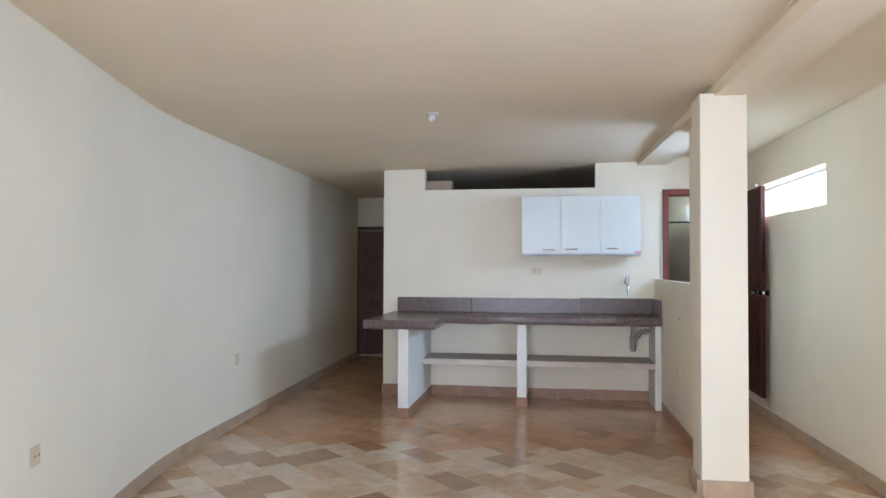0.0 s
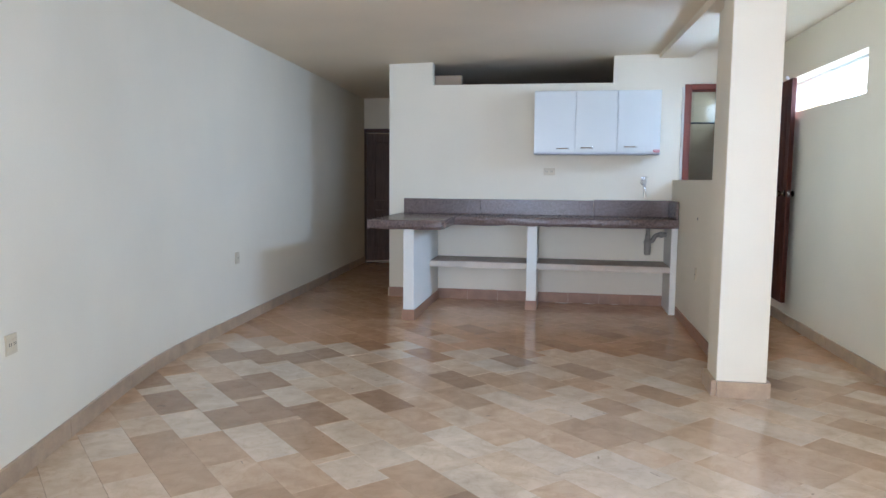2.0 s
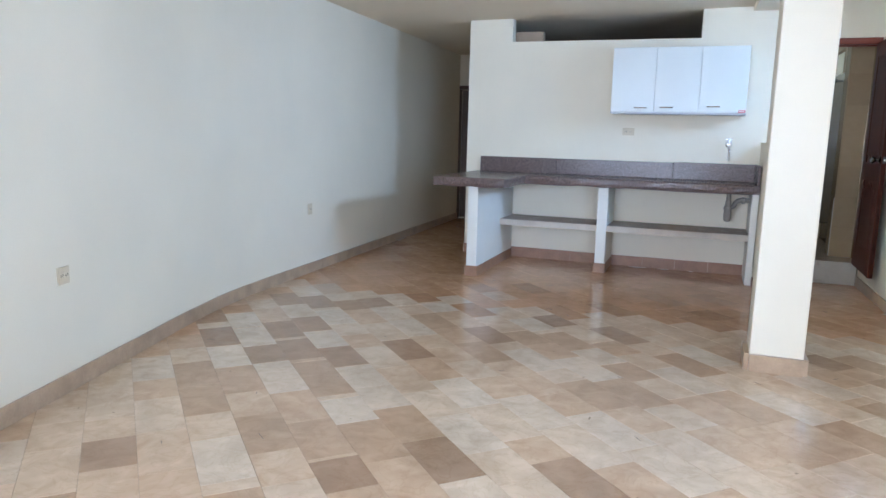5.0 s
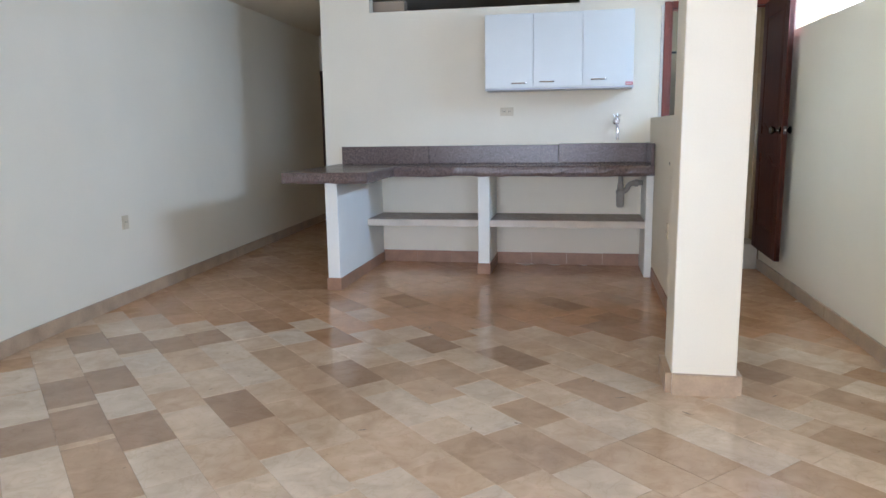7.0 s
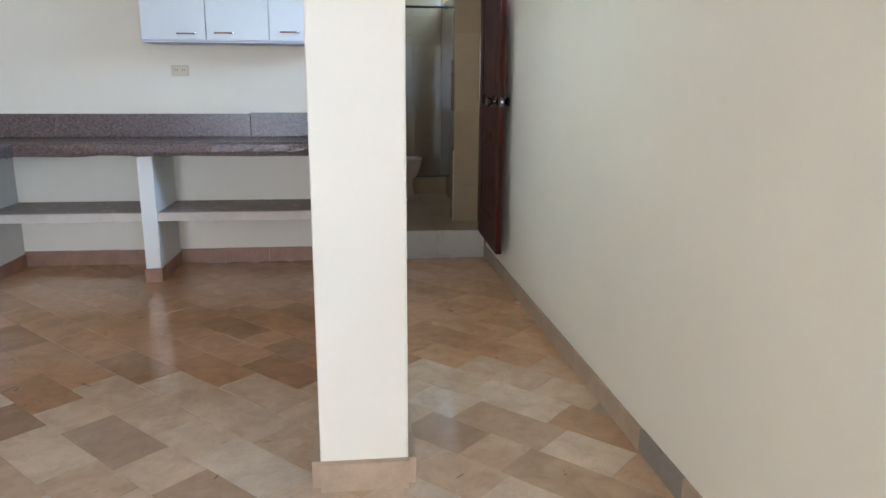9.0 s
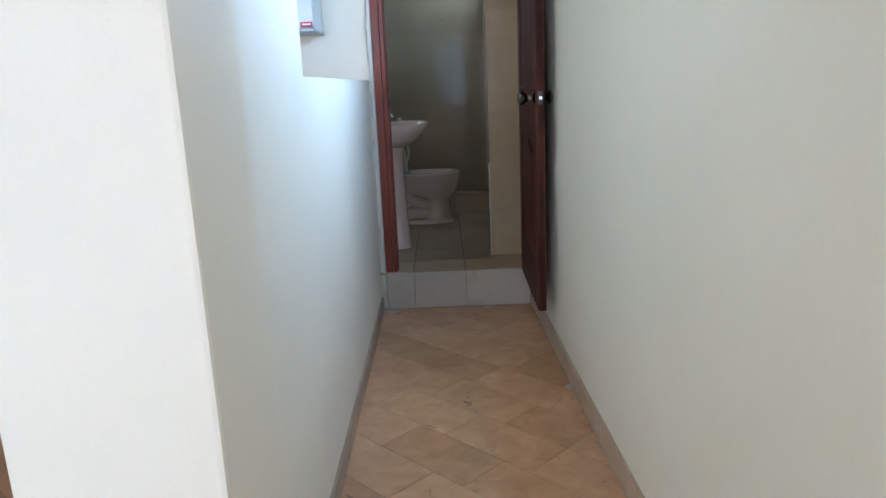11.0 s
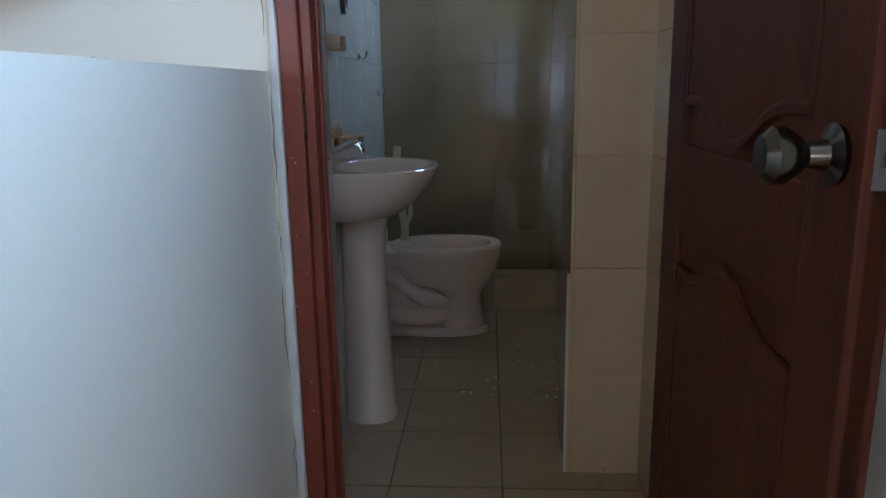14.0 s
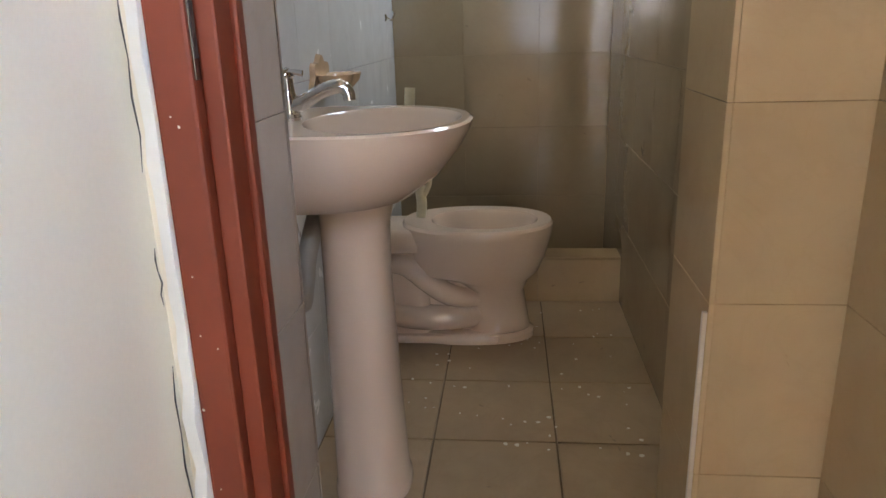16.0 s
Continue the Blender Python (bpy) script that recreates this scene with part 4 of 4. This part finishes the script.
part("handle", tube([(0.020, -0.010, RIM + 0.087), (0.036, -0.010, RIM + 0.090), (0.068, -0.010, RIM + 0.090), (0.084, -0.010, RIM + 0.087)], [0.006, 0.0055, 0.0055, 0.006], 10), CHROME, tp, smooth=True)
part("drain_hose", tube(bend([(0.10, -0.02, RIM - 0.16), (0.080, -0.060, 0.56), (0.070, -0.070, 0.49), (0.055, -0.05, 0.445), (0.03, -0.01, 0.47), (0.0, 0.0, 0.53)], 6), 0.019, 12), GREYPVC, wb, "grey corrugated drain hose", smooth=True)

dish = thing("soap_dish", "peach glazed shell-shaped soap dish fixed to the tiled wall", "soap dish", at=(1.288, 8.44, 1.040))


def shell_ring(cx, z, rx, ry, flute):
    return [(cx + rx * (1 + flute * math.cos(9 * 2 * math.pi * i / 72)) * math.cos(2 * math.pi * i / 72), ry * (1 + flute * math.cos(9 * 2 * math.pi * i / 72)) * math.sin(2 * math.pi * i / 72), z) for i in range(72)]


part("bowl", loft([shell_ring(0.050, 0.0, 0.022, 0.035, 0.0), shell_ring(0.050, 0.006, 0.030, 0.050, 0.04), shell_ring(0.052, 0.028, 0.048, 0.080, 0.07), shell_ring(0.053, 0.044, 0.052, 0.090, 0.09), shell_ring(0.053, 0.042, 0.044, 0.078, 0.07), shell_ring(0.052, 0.018, 0.030, 0.055, 0.03)]), SOAP, dish, smooth=True)
fan = []
for i in range(49):
    a = math.pi * i / 48
    r = 0.086 * (1 + 0.09 * math.cos(8 * a))
    fan.append((r * math.cos(a), 0.012 + r * 0.85 * math.sin(a)))
fan.append((-0.03, -0.005))
fan.append((0.03, -0.005))
lo = [(0.0, y, z) for y, z in fan]
hi = [(0.014, y * 0.96, z * 0.97) for y, z in fan]
part("back_shell", loft([lo, hi]), SOAP, dish)


def robe_hook(place):
    h = thing("robe_hook", "small chrome robe hook on the tiled bathroom wall", "hook", at=place, group="hooks on the bathroom wall")
    part("plate", lathe([(0.014, 0.0), (0.014, 0.004), (0.008, 0.008)], 16, "x"), CHROME, h, smooth=True)
    part("prong", tube(bend([(0.004, 0, 0), (0.022, 0, -0.008), (0.034, 0, 0.006), (0.036, 0, 0.022)], 4), [0.005] * 10 + [0.006] * 3, 8), CHROME, h, smooth=True)
    return h


h1 = robe_hook((1.290, 8.955, 1.378))
copy_thing(h1, pose(1.290, 9.449, 1.226))
sh = thing("wall_shelf_bracket", "small peach ceramic shelf bracket on the bathroom wall", "bracket", at=(1.289, 8.39, 1.405))
part("arm", box(0.0, 0.055, -0.055, -0.040, -0.03, 0.02, 0.005), SOAP, sh)
part("arm", box(0.0, 0.055, 0.040, 0.055, -0.03, 0.02, 0.005), SOAP, sh)
part("bar", lathe([(0.008, -0.042), (0.008, 0.042)], 14, "y", (0.042, 0, 0.0)), SOAP, sh, smooth=True)
ov = thing("wall_fitting", "oval dark enamel fitting on the bathroom wall", "wall fitting", at=(1.290, 8.675, 1.578))
part("rim", loft([[(x, ry * math.cos(2 * math.pi * i / 28), rz * math.sin(2 * math.pi * i / 28)) for i in range(28)] for x, ry, rz in ((0.0, 0.045, 0.058), (0.010, 0.045, 0.058), (0.014, 0.040, 0.052), (0.009, 0.034, 0.046))]), MIRRORRING, ov, smooth=True)

# toilet without a cistern, its back to the wall
wc = thing("toilet", "white glazed toilet bowl without seat or cistern", "toilet", at=(1.302, 8.875, BATH_Z))


def egg(z, x0, x1, half, n=40, power=2.2):
    cx, rx = (x0 + x1) / 2, (x1 - x0) / 2
    return ring(cx, 0, z * 0.93, rx, half * 0.9, n, power)


out = [egg(0.0, 0.100, 0.532, 0.120), egg(0.022, 0.100, 0.532, 0.120), egg(0.034, 0.118, 0.520, 0.112), egg(0.040, 0.300, 0.518, 0.104), egg(0.10, 0.325, 0.508, 0.100), egg(0.175, 0.325, 0.498, 0.100), egg(0.215, 0.27, 0.515, 0.118), egg(0.245, 0.150, 0.545, 0.150),
       egg(0.30, 0.125, 0.566, 0.168), egg(0.355, 0.120, 0.580, 0.180), egg(0.385, 0.115, 0.586, 0.186), egg(0.410, 0.112, 0.588, 0.188), egg(0.420, 0.118, 0.582, 0.182),
       egg(0.419, 0.205, 0.540, 0.138), egg(0.405, 0.212, 0.532, 0.130), egg(0.37, 0.220, 0.525, 0.124), egg(0.28, 0.250, 0.480, 0.090), egg(0.20, 0.30, 0.42, 0.045)]
part("bowl", loft(out), CERAMIC, wc, smooth=True)
part("back_shelf", box(0.005, 0.215, -0.105, 0.105, 0.300, 0.378, 0.022, 3), CERAMIC, wc, smooth=True)
part("outlet_body", box(0.005, 0.20, -0.085, 0.085, 0.0, 0.31, 0.03, 3), CERAMIC, wc, smooth=True)
for s in (-1, 1):
    upper = bend([(0.06, s * 0.066, 0.27), (0.13, s * 0.070, 0.255), (0.20, s * 0.072, 0.20), (0.27, s * 0.066, 0.155), (0.36, s * 0.035, 0.14)], 5)
    lower = bend([(0.06, s * 0.066, 0.10), (0.14, s * 0.072, 0.085), (0.25, s * 0.070, 0.080), (0.36, s * 0.035, 0.082)], 5)
    part("trapway", tube(upper, 0.036, 14), CERAMIC, wc, smooth=True)
    part("trapway", tube(lower, 0.042, 14), CERAMIC, wc, smooth=True)
part("web", box(0.12, 0.40, -0.062, 0.062, 0.02, 0.265, 0.02, 3), CERAMIC, wc, smooth=True)
part("foot", box(0.03, 0.42, -0.104, 0.104, 0.0, 0.030, 0.010, 2), CERAMIC, wc, smooth=True)
hs = thing("flush_hose", "yellowed plastic flush hose standing up from the toilet", "hose", at=(1.302, 8.875, BATH_Z))
part("hose", tube(bend([(0.175, -0.03, 0.405), (0.178, -0.03, 0.46), (0.160, -0.02, 0.60), (0.150, -0.01, 0.72), (0.152, 0.0, 0.80)], 6), 0.016, 12), HOSE, hs, smooth=True)
part("loop", tube(bend([(0.178, -0.03, 0.46), (0.205, -0.035, 0.52), (0.195, -0.03, 0.62), (0.170, -0.02, 0.66)], 6), 0.009, 10), HOSE, hs, smooth=True)

curb = thing("shower_curb", "low tiled shower curb across the bathroom floor", "curb")
part("core", box(1.284, 2.156, 9.162, 9.255, BATH_Z - 0.005, 0.375), GROUT, curb)
for i, (a, b) in enumerate(((1.288, 1.566), (1.568, 1.856), (1.858, 2.152))):
    part("tile", box(a, b, 9.154, 9.1615, BATH_Z, 0.374, 0.0015, 1), BATHTILE, curb)
    part("tile", box(a, b, 9.154, 9.262, 0.3755, 0.384, 0.0015, 1), BATHTILE, curb)
rod = thing("shower_rod", "thin black shower curtain rod across the bathroom", "curtain rod")
part("rod", lathe([(0.011, 1.291), (0.011, 2.149)], 12, "x", (0, 9.20, 1.985)), BLACK, rod, smooth=True)
for x, s in ((1.291, 1), (2.149, -1)):
    part("cup", lathe([(0.022, 0), (0.022, s * 0.006), (0.014, s * 0.016)], 14, "x", (x, 9.20, 1.985)), BLACK, rod, smooth=True)

# ---- tile pieces ----
MODULE = 0.2875


def tile_mesh(name, w, h, t, mat, edge=0.0007):
    """A thin tile in the x-z plane of its own, its face towards -y, centred."""
    bm = bmesh.new()
    ws, hs = w / 2 - 0.0005, h / 2 - 0.0005
    lo = [bm.verts.new((x, 0, z)) for x, z in ((-ws, -hs), (ws, -hs), (ws, hs), (-ws, hs))]
    mid = [bm.verts.new((x, -t + edge, z)) for x, z in ((-ws, -hs), (ws, -hs), (ws, hs), (-ws, hs))]
    hi = [bm.verts.new((x, -t, z)) for x, z in ((-ws + edge, -hs + edge), (ws - edge, -hs + edge), (ws - edge, hs - edge), (-ws + edge, hs - edge))]
    for a, b in ((lo, mid), (mid, hi)):
        for i in range(4):
            j = (i + 1) % 4
            bm.faces.new((a[i], a[j], b[j], b[i]))
    bm.faces.new(hi)
    bmesh.ops.recalc_face_normals(bm, faces=bm.faces)
    if hi[0].link_faces and sum((f.normal.y for f in bm.faces)) > 0:
        bmesh.ops.reverse_faces(bm, faces=bm.faces)
    me = bpy.data.meshes.new(name)
    bm.to_mesh(me)
    bm.free()
    me.materials.append(mat)
    return me


TILE_CACHE = {}


def tiled(name, label, p0, p1, z0, z1, mat, width=0.30, start=0.0, holes=()):
    """Wall tiles as pieces on a plane from p0 to p1; the faces look to the right of that way."""
    root = tagged(new(name), label, "tiles", kind="structure")
    d = Vector((p1[0] - p0[0], p1[1] - p0[1]))
    run = d.length
    rz = math.degrees(math.atan2(d.y, d.x))
    d.normalize()
    ss = [0.0] + [s for s in np.arange(start if start > 0 else width, run, width) if 0.01 < s < run - 0.01] + [run]
    zs = [z0] + [z for z in np.arange(BATH_Z + MODULE, z1, MODULE) if z0 + 0.01 < z < z1 - 0.01] + [z1]
    for a, b in zip(ss, ss[1:]):
        for lo, hi in zip(zs, zs[1:]):
            m, zc = (a + b) / 2, (lo + hi) / 2
            if any(h[0] < m < h[1] and h[2] < zc < h[3] for h in holes):
                continue
            key = (round(b - a, 3), round(hi - lo, 3), mat.name)
            if key not in TILE_CACHE:
                TILE_CACHE[key] = tile_mesh("tile", b - a, hi - lo, 0.008, mat)
            ob = new("tile", TILE_CACHE[key])
            ob.parent = root
            q = Vector(p0) + d * m
            ob.matrix_basis = pose(q.x, q.y, zc, random.uniform(-0.12, 0.12), 0, rz + random.uniform(-0.12, 0.12))
    return root


tiled("bath_tiles_left", "pale glazed tiles on the bathroom side wall", (1.282, 7.692), (1.282, 9.637), BATH_Z, 2.49, PALETILE)
tiled("bath_tiles_back", "beige glazed tiles on the bathroom back wall, darkened for shade", (1.291, 9.638), (2.149, 9.638), BATH_Z, 2.49, SHADETILE, start=0.28)
tiled("bath_tiles_right", "beige glazed tiles on the bathroom window wall, darkened for shade", (2.158, 9.629), (2.158, 7.94), BATH_Z, 2.04, SHADETILE)
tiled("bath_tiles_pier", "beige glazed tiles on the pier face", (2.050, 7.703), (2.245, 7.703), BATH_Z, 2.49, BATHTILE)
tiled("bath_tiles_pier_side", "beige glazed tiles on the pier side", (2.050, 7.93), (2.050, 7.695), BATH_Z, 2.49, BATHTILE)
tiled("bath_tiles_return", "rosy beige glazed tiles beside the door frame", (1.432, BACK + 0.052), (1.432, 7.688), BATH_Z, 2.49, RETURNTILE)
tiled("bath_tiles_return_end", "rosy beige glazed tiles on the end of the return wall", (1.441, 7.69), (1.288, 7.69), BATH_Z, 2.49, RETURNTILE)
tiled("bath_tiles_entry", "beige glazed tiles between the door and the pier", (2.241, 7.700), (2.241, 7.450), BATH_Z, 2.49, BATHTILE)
edge = structure("trim_pier", box(2.034, 2.0415, 7.694, 7.7025, BATH_Z, 0.775, 0.002), STEPTILE, "pale edging strip on the pier corner", "trim")
step = tagged(new("step_tiles"), "pale tan tiles on the riser of the bathroom step", "tiles", kind="structure")
for a, b in ((1.418, 1.572), (1.574, 1.868), (1.870, 2.232)):
    part("tile", box(a, b, 7.360, 7.3718, 0.0, BATH_Z - 0.0015, 0.002, 1), STEPTILE, step)


def floor_tile_mesh(name, length, width, mat, t=0.008, edge=0.0009):
    bm = bmesh.new()
    u, v = length / 2 - 0.0006, width / 2 - 0.0006
    lo = [bm.verts.new((x, y, -t)) for x, y in ((-u, -v), (u, -v), (u, v), (-u, v))]
    mid = [bm.verts.new((x, y, -edge * 0.6)) for x, y in ((-u, -v), (u, -v), (u, v), (-u, v))]
    hi = [bm.verts.new((x, y, 0)) for x, y in ((-u + edge, -v + edge), (u - edge, -v + edge), (u - edge, v - edge), (-u + edge, v - edge))]
    for a, b in ((lo, mid), (mid, hi)):
        for i in range(4):
            j = (i + 1) % 4
            bm.faces.new((a[i], a[j], b[j], b[i]))
    bm.faces.new(hi)
    me = bpy.data.meshes.new(name)
    bm.to_mesh(me)
    bm.free()
    me.materials.append(mat)
    return me


# bathroom floor tiles, .30 by .307
bf = tagged(new("bath_floor_tiles"), "tan ceramic floor tiles with dark joints", "tiles", kind="structure")
for xa, xb in ((1.29, 1.568), (1.568, 1.868), (1.868, 2.235)):
    for ya, yb in ((7.36, 7.612), (7.612, 7.918), (7.918, 8.225), (8.225, 8.532), (8.532, 8.839), (8.839, 9.154), (9.262, 9.62)):
        key = ("bf", round(xb - xa, 3), round(yb - ya, 3))
        if key not in TILE_CACHE:
            TILE_CACHE[key] = floor_tile_mesh("tile", xb - xa - 0.0042, yb - ya - 0.0042, BATHFLOOR)
        ob = new("tile", TILE_CACHE[key])
        ob.parent = bf
        ob.matrix_basis = pose((xa + xb) / 2, (ya + yb) / 2, BATH_Z, random.uniform(-0.1, 0.1), random.uniform(-0.1, 0.1), 0)
# paint and plaster drops on the bathroom floor
drops = bmesh.new()
rs = random.Random(9)
for i in range(70):
    x, y, r = rs.uniform(1.45, 2.10), rs.uniform(8.15, 9.10), rs.uniform(0.002, 0.007)
    pts = [(x + r * rs.uniform(0.5, 1.2) * math.cos(k * 1.047), y + r * rs.uniform(0.5, 1.2) * math.sin(k * 1.047)) for k in range(6)]
    prism(pts, BATH_Z + 0.0003, BATH_Z + 0.0016, drops)
tagged(mesh_ob("paint_drops", drops, PLASTER), "dried white paint drops on the bathroom floor", "paint drops", kind="stuff")

# living room floor: diagonal rows of stone tiles, two lengths, mixed tones
ft = tagged(new("floor_tiles"), "polished beige and brown stone tiles laid in diagonal rows", "tiles", kind="structure")
ROW, BASE = 0.2037, 0.467
# tiles told apart by tone: row -> (middle along the row, length, tone: d dark, b brown, p pale)
KNOWN = {
    -2: [(-2.42, 0.40, "p")], -1: [(-1.87, 0.40, "b")], 0: [(-2.36, 0.28, "d")], 1: [(-3.39, 0.40, "p")],
    2: [(-3.22, 0.38, "b"), (-2.83, 0.40, "b"), (-2.15, 0.40, "p"), (-1.67, 0.40, "b")],
    3: [(-4.42, 0.40, "d"), (-3.88, 0.42, "d"), (-3.46, 0.40, "p"), (-3.05, 0.40, "b"), (-2.34, 0.40, "b")],
    4: [(-4.23, 0.40, "p"), (-3.81, 0.42, "p"), (-3.435, 0.33, "d"), (-3.02, 0.49, "p"), (-2.20, 0.38, "b"), (-1.855, 0.26, "d")],
    5: [(-3.91, 0.40, "d"), (-3.46, 0.40, "d"), (-2.93, 0.55, "b"), (-2.45, 0.30, "p"), (-2.10, 0.40, "b")],
    6: [(-4.74, 0.40, "d"), (-3.98, 0.37, "d"), (-3.61, 0.37, "p"), (-3.24, 0.37, "d"), (-2.87, 0.34, "p"), (-2.55, 0.30, "p"), (-2.21, 0.38, "b"), (-1.83, 0.38, "d")],
    7: [(-4.58, 0.40, "d"), (-4.11, 0.40, "p"), (-2.02, 0.40, "p")],
    8: [(-4.40, 0.30, "d"), (-3.235, 0.40, "d"), (-2.47, 0.40, "p"), (-1.45, 0.40, "d")],
    9: [(-4.42, 0.30, "d"), (-3.67, 0.40, "p"), (-2.12, 0.40, "p")],
    10: [(-3.78, 0.40, "b"), (-3.03, 0.40, "b"), (-1.81, 0.40, "p")],
    11: [(-4.45, 0.30, "d"), (-4.12, 0.28, "p"), (-3.34, 0.38, "d"), (-2.80, 0.40, "p"), (-2.20, 0.40, "b")],
    12: [(-3.97, 0.40, "d"), (-3.20, 0.30, "b"), (-2.55, 0.40, "p"), (-2.15, 0.40, "b")],
    13: [(-3.47, 0.32, "p"), (-3.05, 0.38, "b"), (-2.71, 0.29, "p"), (-2.42, 0.28, "b")],
    14: [(-4.63, 0.30, "d"), (-4.31, 0.30, "p"), (-3.50, 0.30, "d"), (-2.20, 0.40, "p"), (-1.80, 0.40, "b")],
    15: [(-3.68, 0.40, "b"), (-3.04, 0.40, "d"), (-2.40, 0.40, "b"), (-1.70, 0.40, "p"), (-1.30, 0.40, "b")],
    16: [(-4.48, 0.40, "d"), (-2.50, 0.40, "p")], 17: [(-3.63, 0.40, "d"), (-1.87, 0.40, "p"), (-1.39, 0.40, "b")],
    19: [(-3.065, 0.41, "d"), (-2.14, 0.28, "d"), (-1.57, 0.50, "b")], 20: [(-3.75, 0.40, "d"), (-3.24, 0.29, "d"), (-1.99, 0.40, "b")], 22: [(-3.64, 0.40, "d")],
}
rs = random.Random(21)
TONES = {"": TILE, "d": TILE_DARK, "b": TILE_BROWN, "p": TILE_PALE, "wd": WARM_DARK, "wb": WARM_BROWN, "wp": WARM_PALE}
FLOOR_MESH = {}


def floor_piece(w, tone):
    key = (round(w, 2), tone)
    if key not in FLOOR_MESH:
        FLOOR_MESH[key] = floor_tile_mesh("tile", w, ROW, TONES[tone])
    return FLOOR_MESH[key]


def fill(a, b):
    """Unmarked tiles of about two lengths between two places along a row."""
    out = []
    while b - a > 0.62:
        w = rs.choice((0.28, 0.40, 0.40))
        out.append((a, w, ""))
        a += w
    if b - a > 0.42:
        out += [(a, (b - a) / 2, ""), ((a + b) / 2, (b - a) / 2, "")]
    elif b - a > 0.004:
        out.append((a, b - a, ""))
    return out


rest = bmesh.new()
warm = bmesh.new()
single = 0
half = math.sqrt(0.5)


def in_room(x, y):
    if y < -6.05 or y > 10.4 or x > right_x(y) + 0.12:
        return False
    if y > BACK + 0.1 and x > -1.5:
        return False
    return x > (-1.70 if y < 1.3 else -1.80 - 0.26 * (y - 1.4) if y < 4.0 else -2.52 - 0.05 * (y - 4.0)) - 0.06


for k in range(-28, 54):
    vmid = BASE + ROW * (k + 0.5)
    cells, at = [], -11.0 + rs.uniform(-0.2, 0.2)
    for mid, w, tone in KNOWN.get(k, []):
        a = max(mid - w / 2, at)
        cells += fill(at, a)
        cells.append((a, mid + w / 2 - a, tone))
        at = mid + w / 2
    cells += fill(at, 6.5)
    for u0, w, tone in cells:
        um = u0 + w / 2
        x, y = (um + vmid) * half, (vmid - um) * half
        if not in_room(x, y):
            continue
        z = rs.uniform(-0.0006, 0.0)
        m = pose(x, y, z, rs.uniform(-0.1, 0.1), rs.uniform(-0.1, 0.1), -45)
        near = 1.6 < y < 5.2 and -2.2 < x < 2.2
        if tone or (near and single < 300):
            if near and not tone and rs.random() < 0.12:
                w -= 0.004
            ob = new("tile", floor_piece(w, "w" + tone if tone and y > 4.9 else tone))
            ob.parent = ft
            ob.matrix_basis = m
            single += 1
        else:
            # towards the kitchen the tint imitates warm bounced light
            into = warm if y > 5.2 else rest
            n0 = len(into.verts)
            into.from_mesh(floor_piece(w, ""))
            into.verts.ensure_lookup_table()
            for vtx in into.verts[n0:]:
                vtx.co = m @ vtx.co
for made, mat, text in ((rest, TILE_REST, "outer stone tiles of the same floor"), (warm, TILE_WARM, "stone tiles in the kitchen and passage, tinted for warm bounced light")):
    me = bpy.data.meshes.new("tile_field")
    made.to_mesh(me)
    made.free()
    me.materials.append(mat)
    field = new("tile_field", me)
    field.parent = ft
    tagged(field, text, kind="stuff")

# dark scuffs and opened joints on the polished floor
scuffs = bmesh.new()
rs = random.Random(33)
for i in range(34):
    x, y = (0.475, 6.553) if i == 0 else (rs.uniform(-1.2, 2.1), rs.uniform(2.2, 6.6))
    turn = rs.choice((45, -45, -45, 20, 70)) + rs.uniform(-8, 8)
    run, wide = rs.uniform(0.02, 0.085), rs.uniform(0.0010, 0.0028)
    c, d = math.cos(radians(turn)), math.sin(radians(turn))
    edge_a = [(-1, 0), (-0.4, -0.8), (0.2, -1), (0.7, -0.5), (1, 0), (0.5, 0.7), (0.0, 0.4), (-0.6, 0.9)]
    pts = [(x + c * u * run / 2 - d * v * wide, y + d * u * run / 2 + c * v * wide) for u, v in edge_a]
    if in_room(x, y):
        prism(pts, 0.0002, 0.0008, scuffs)
tagged(mesh_ob("floor_scuffs", scuffs, SLOT), "dark scuffs and grime in the joints of the stone floor", "scuffs", kind="stuff")
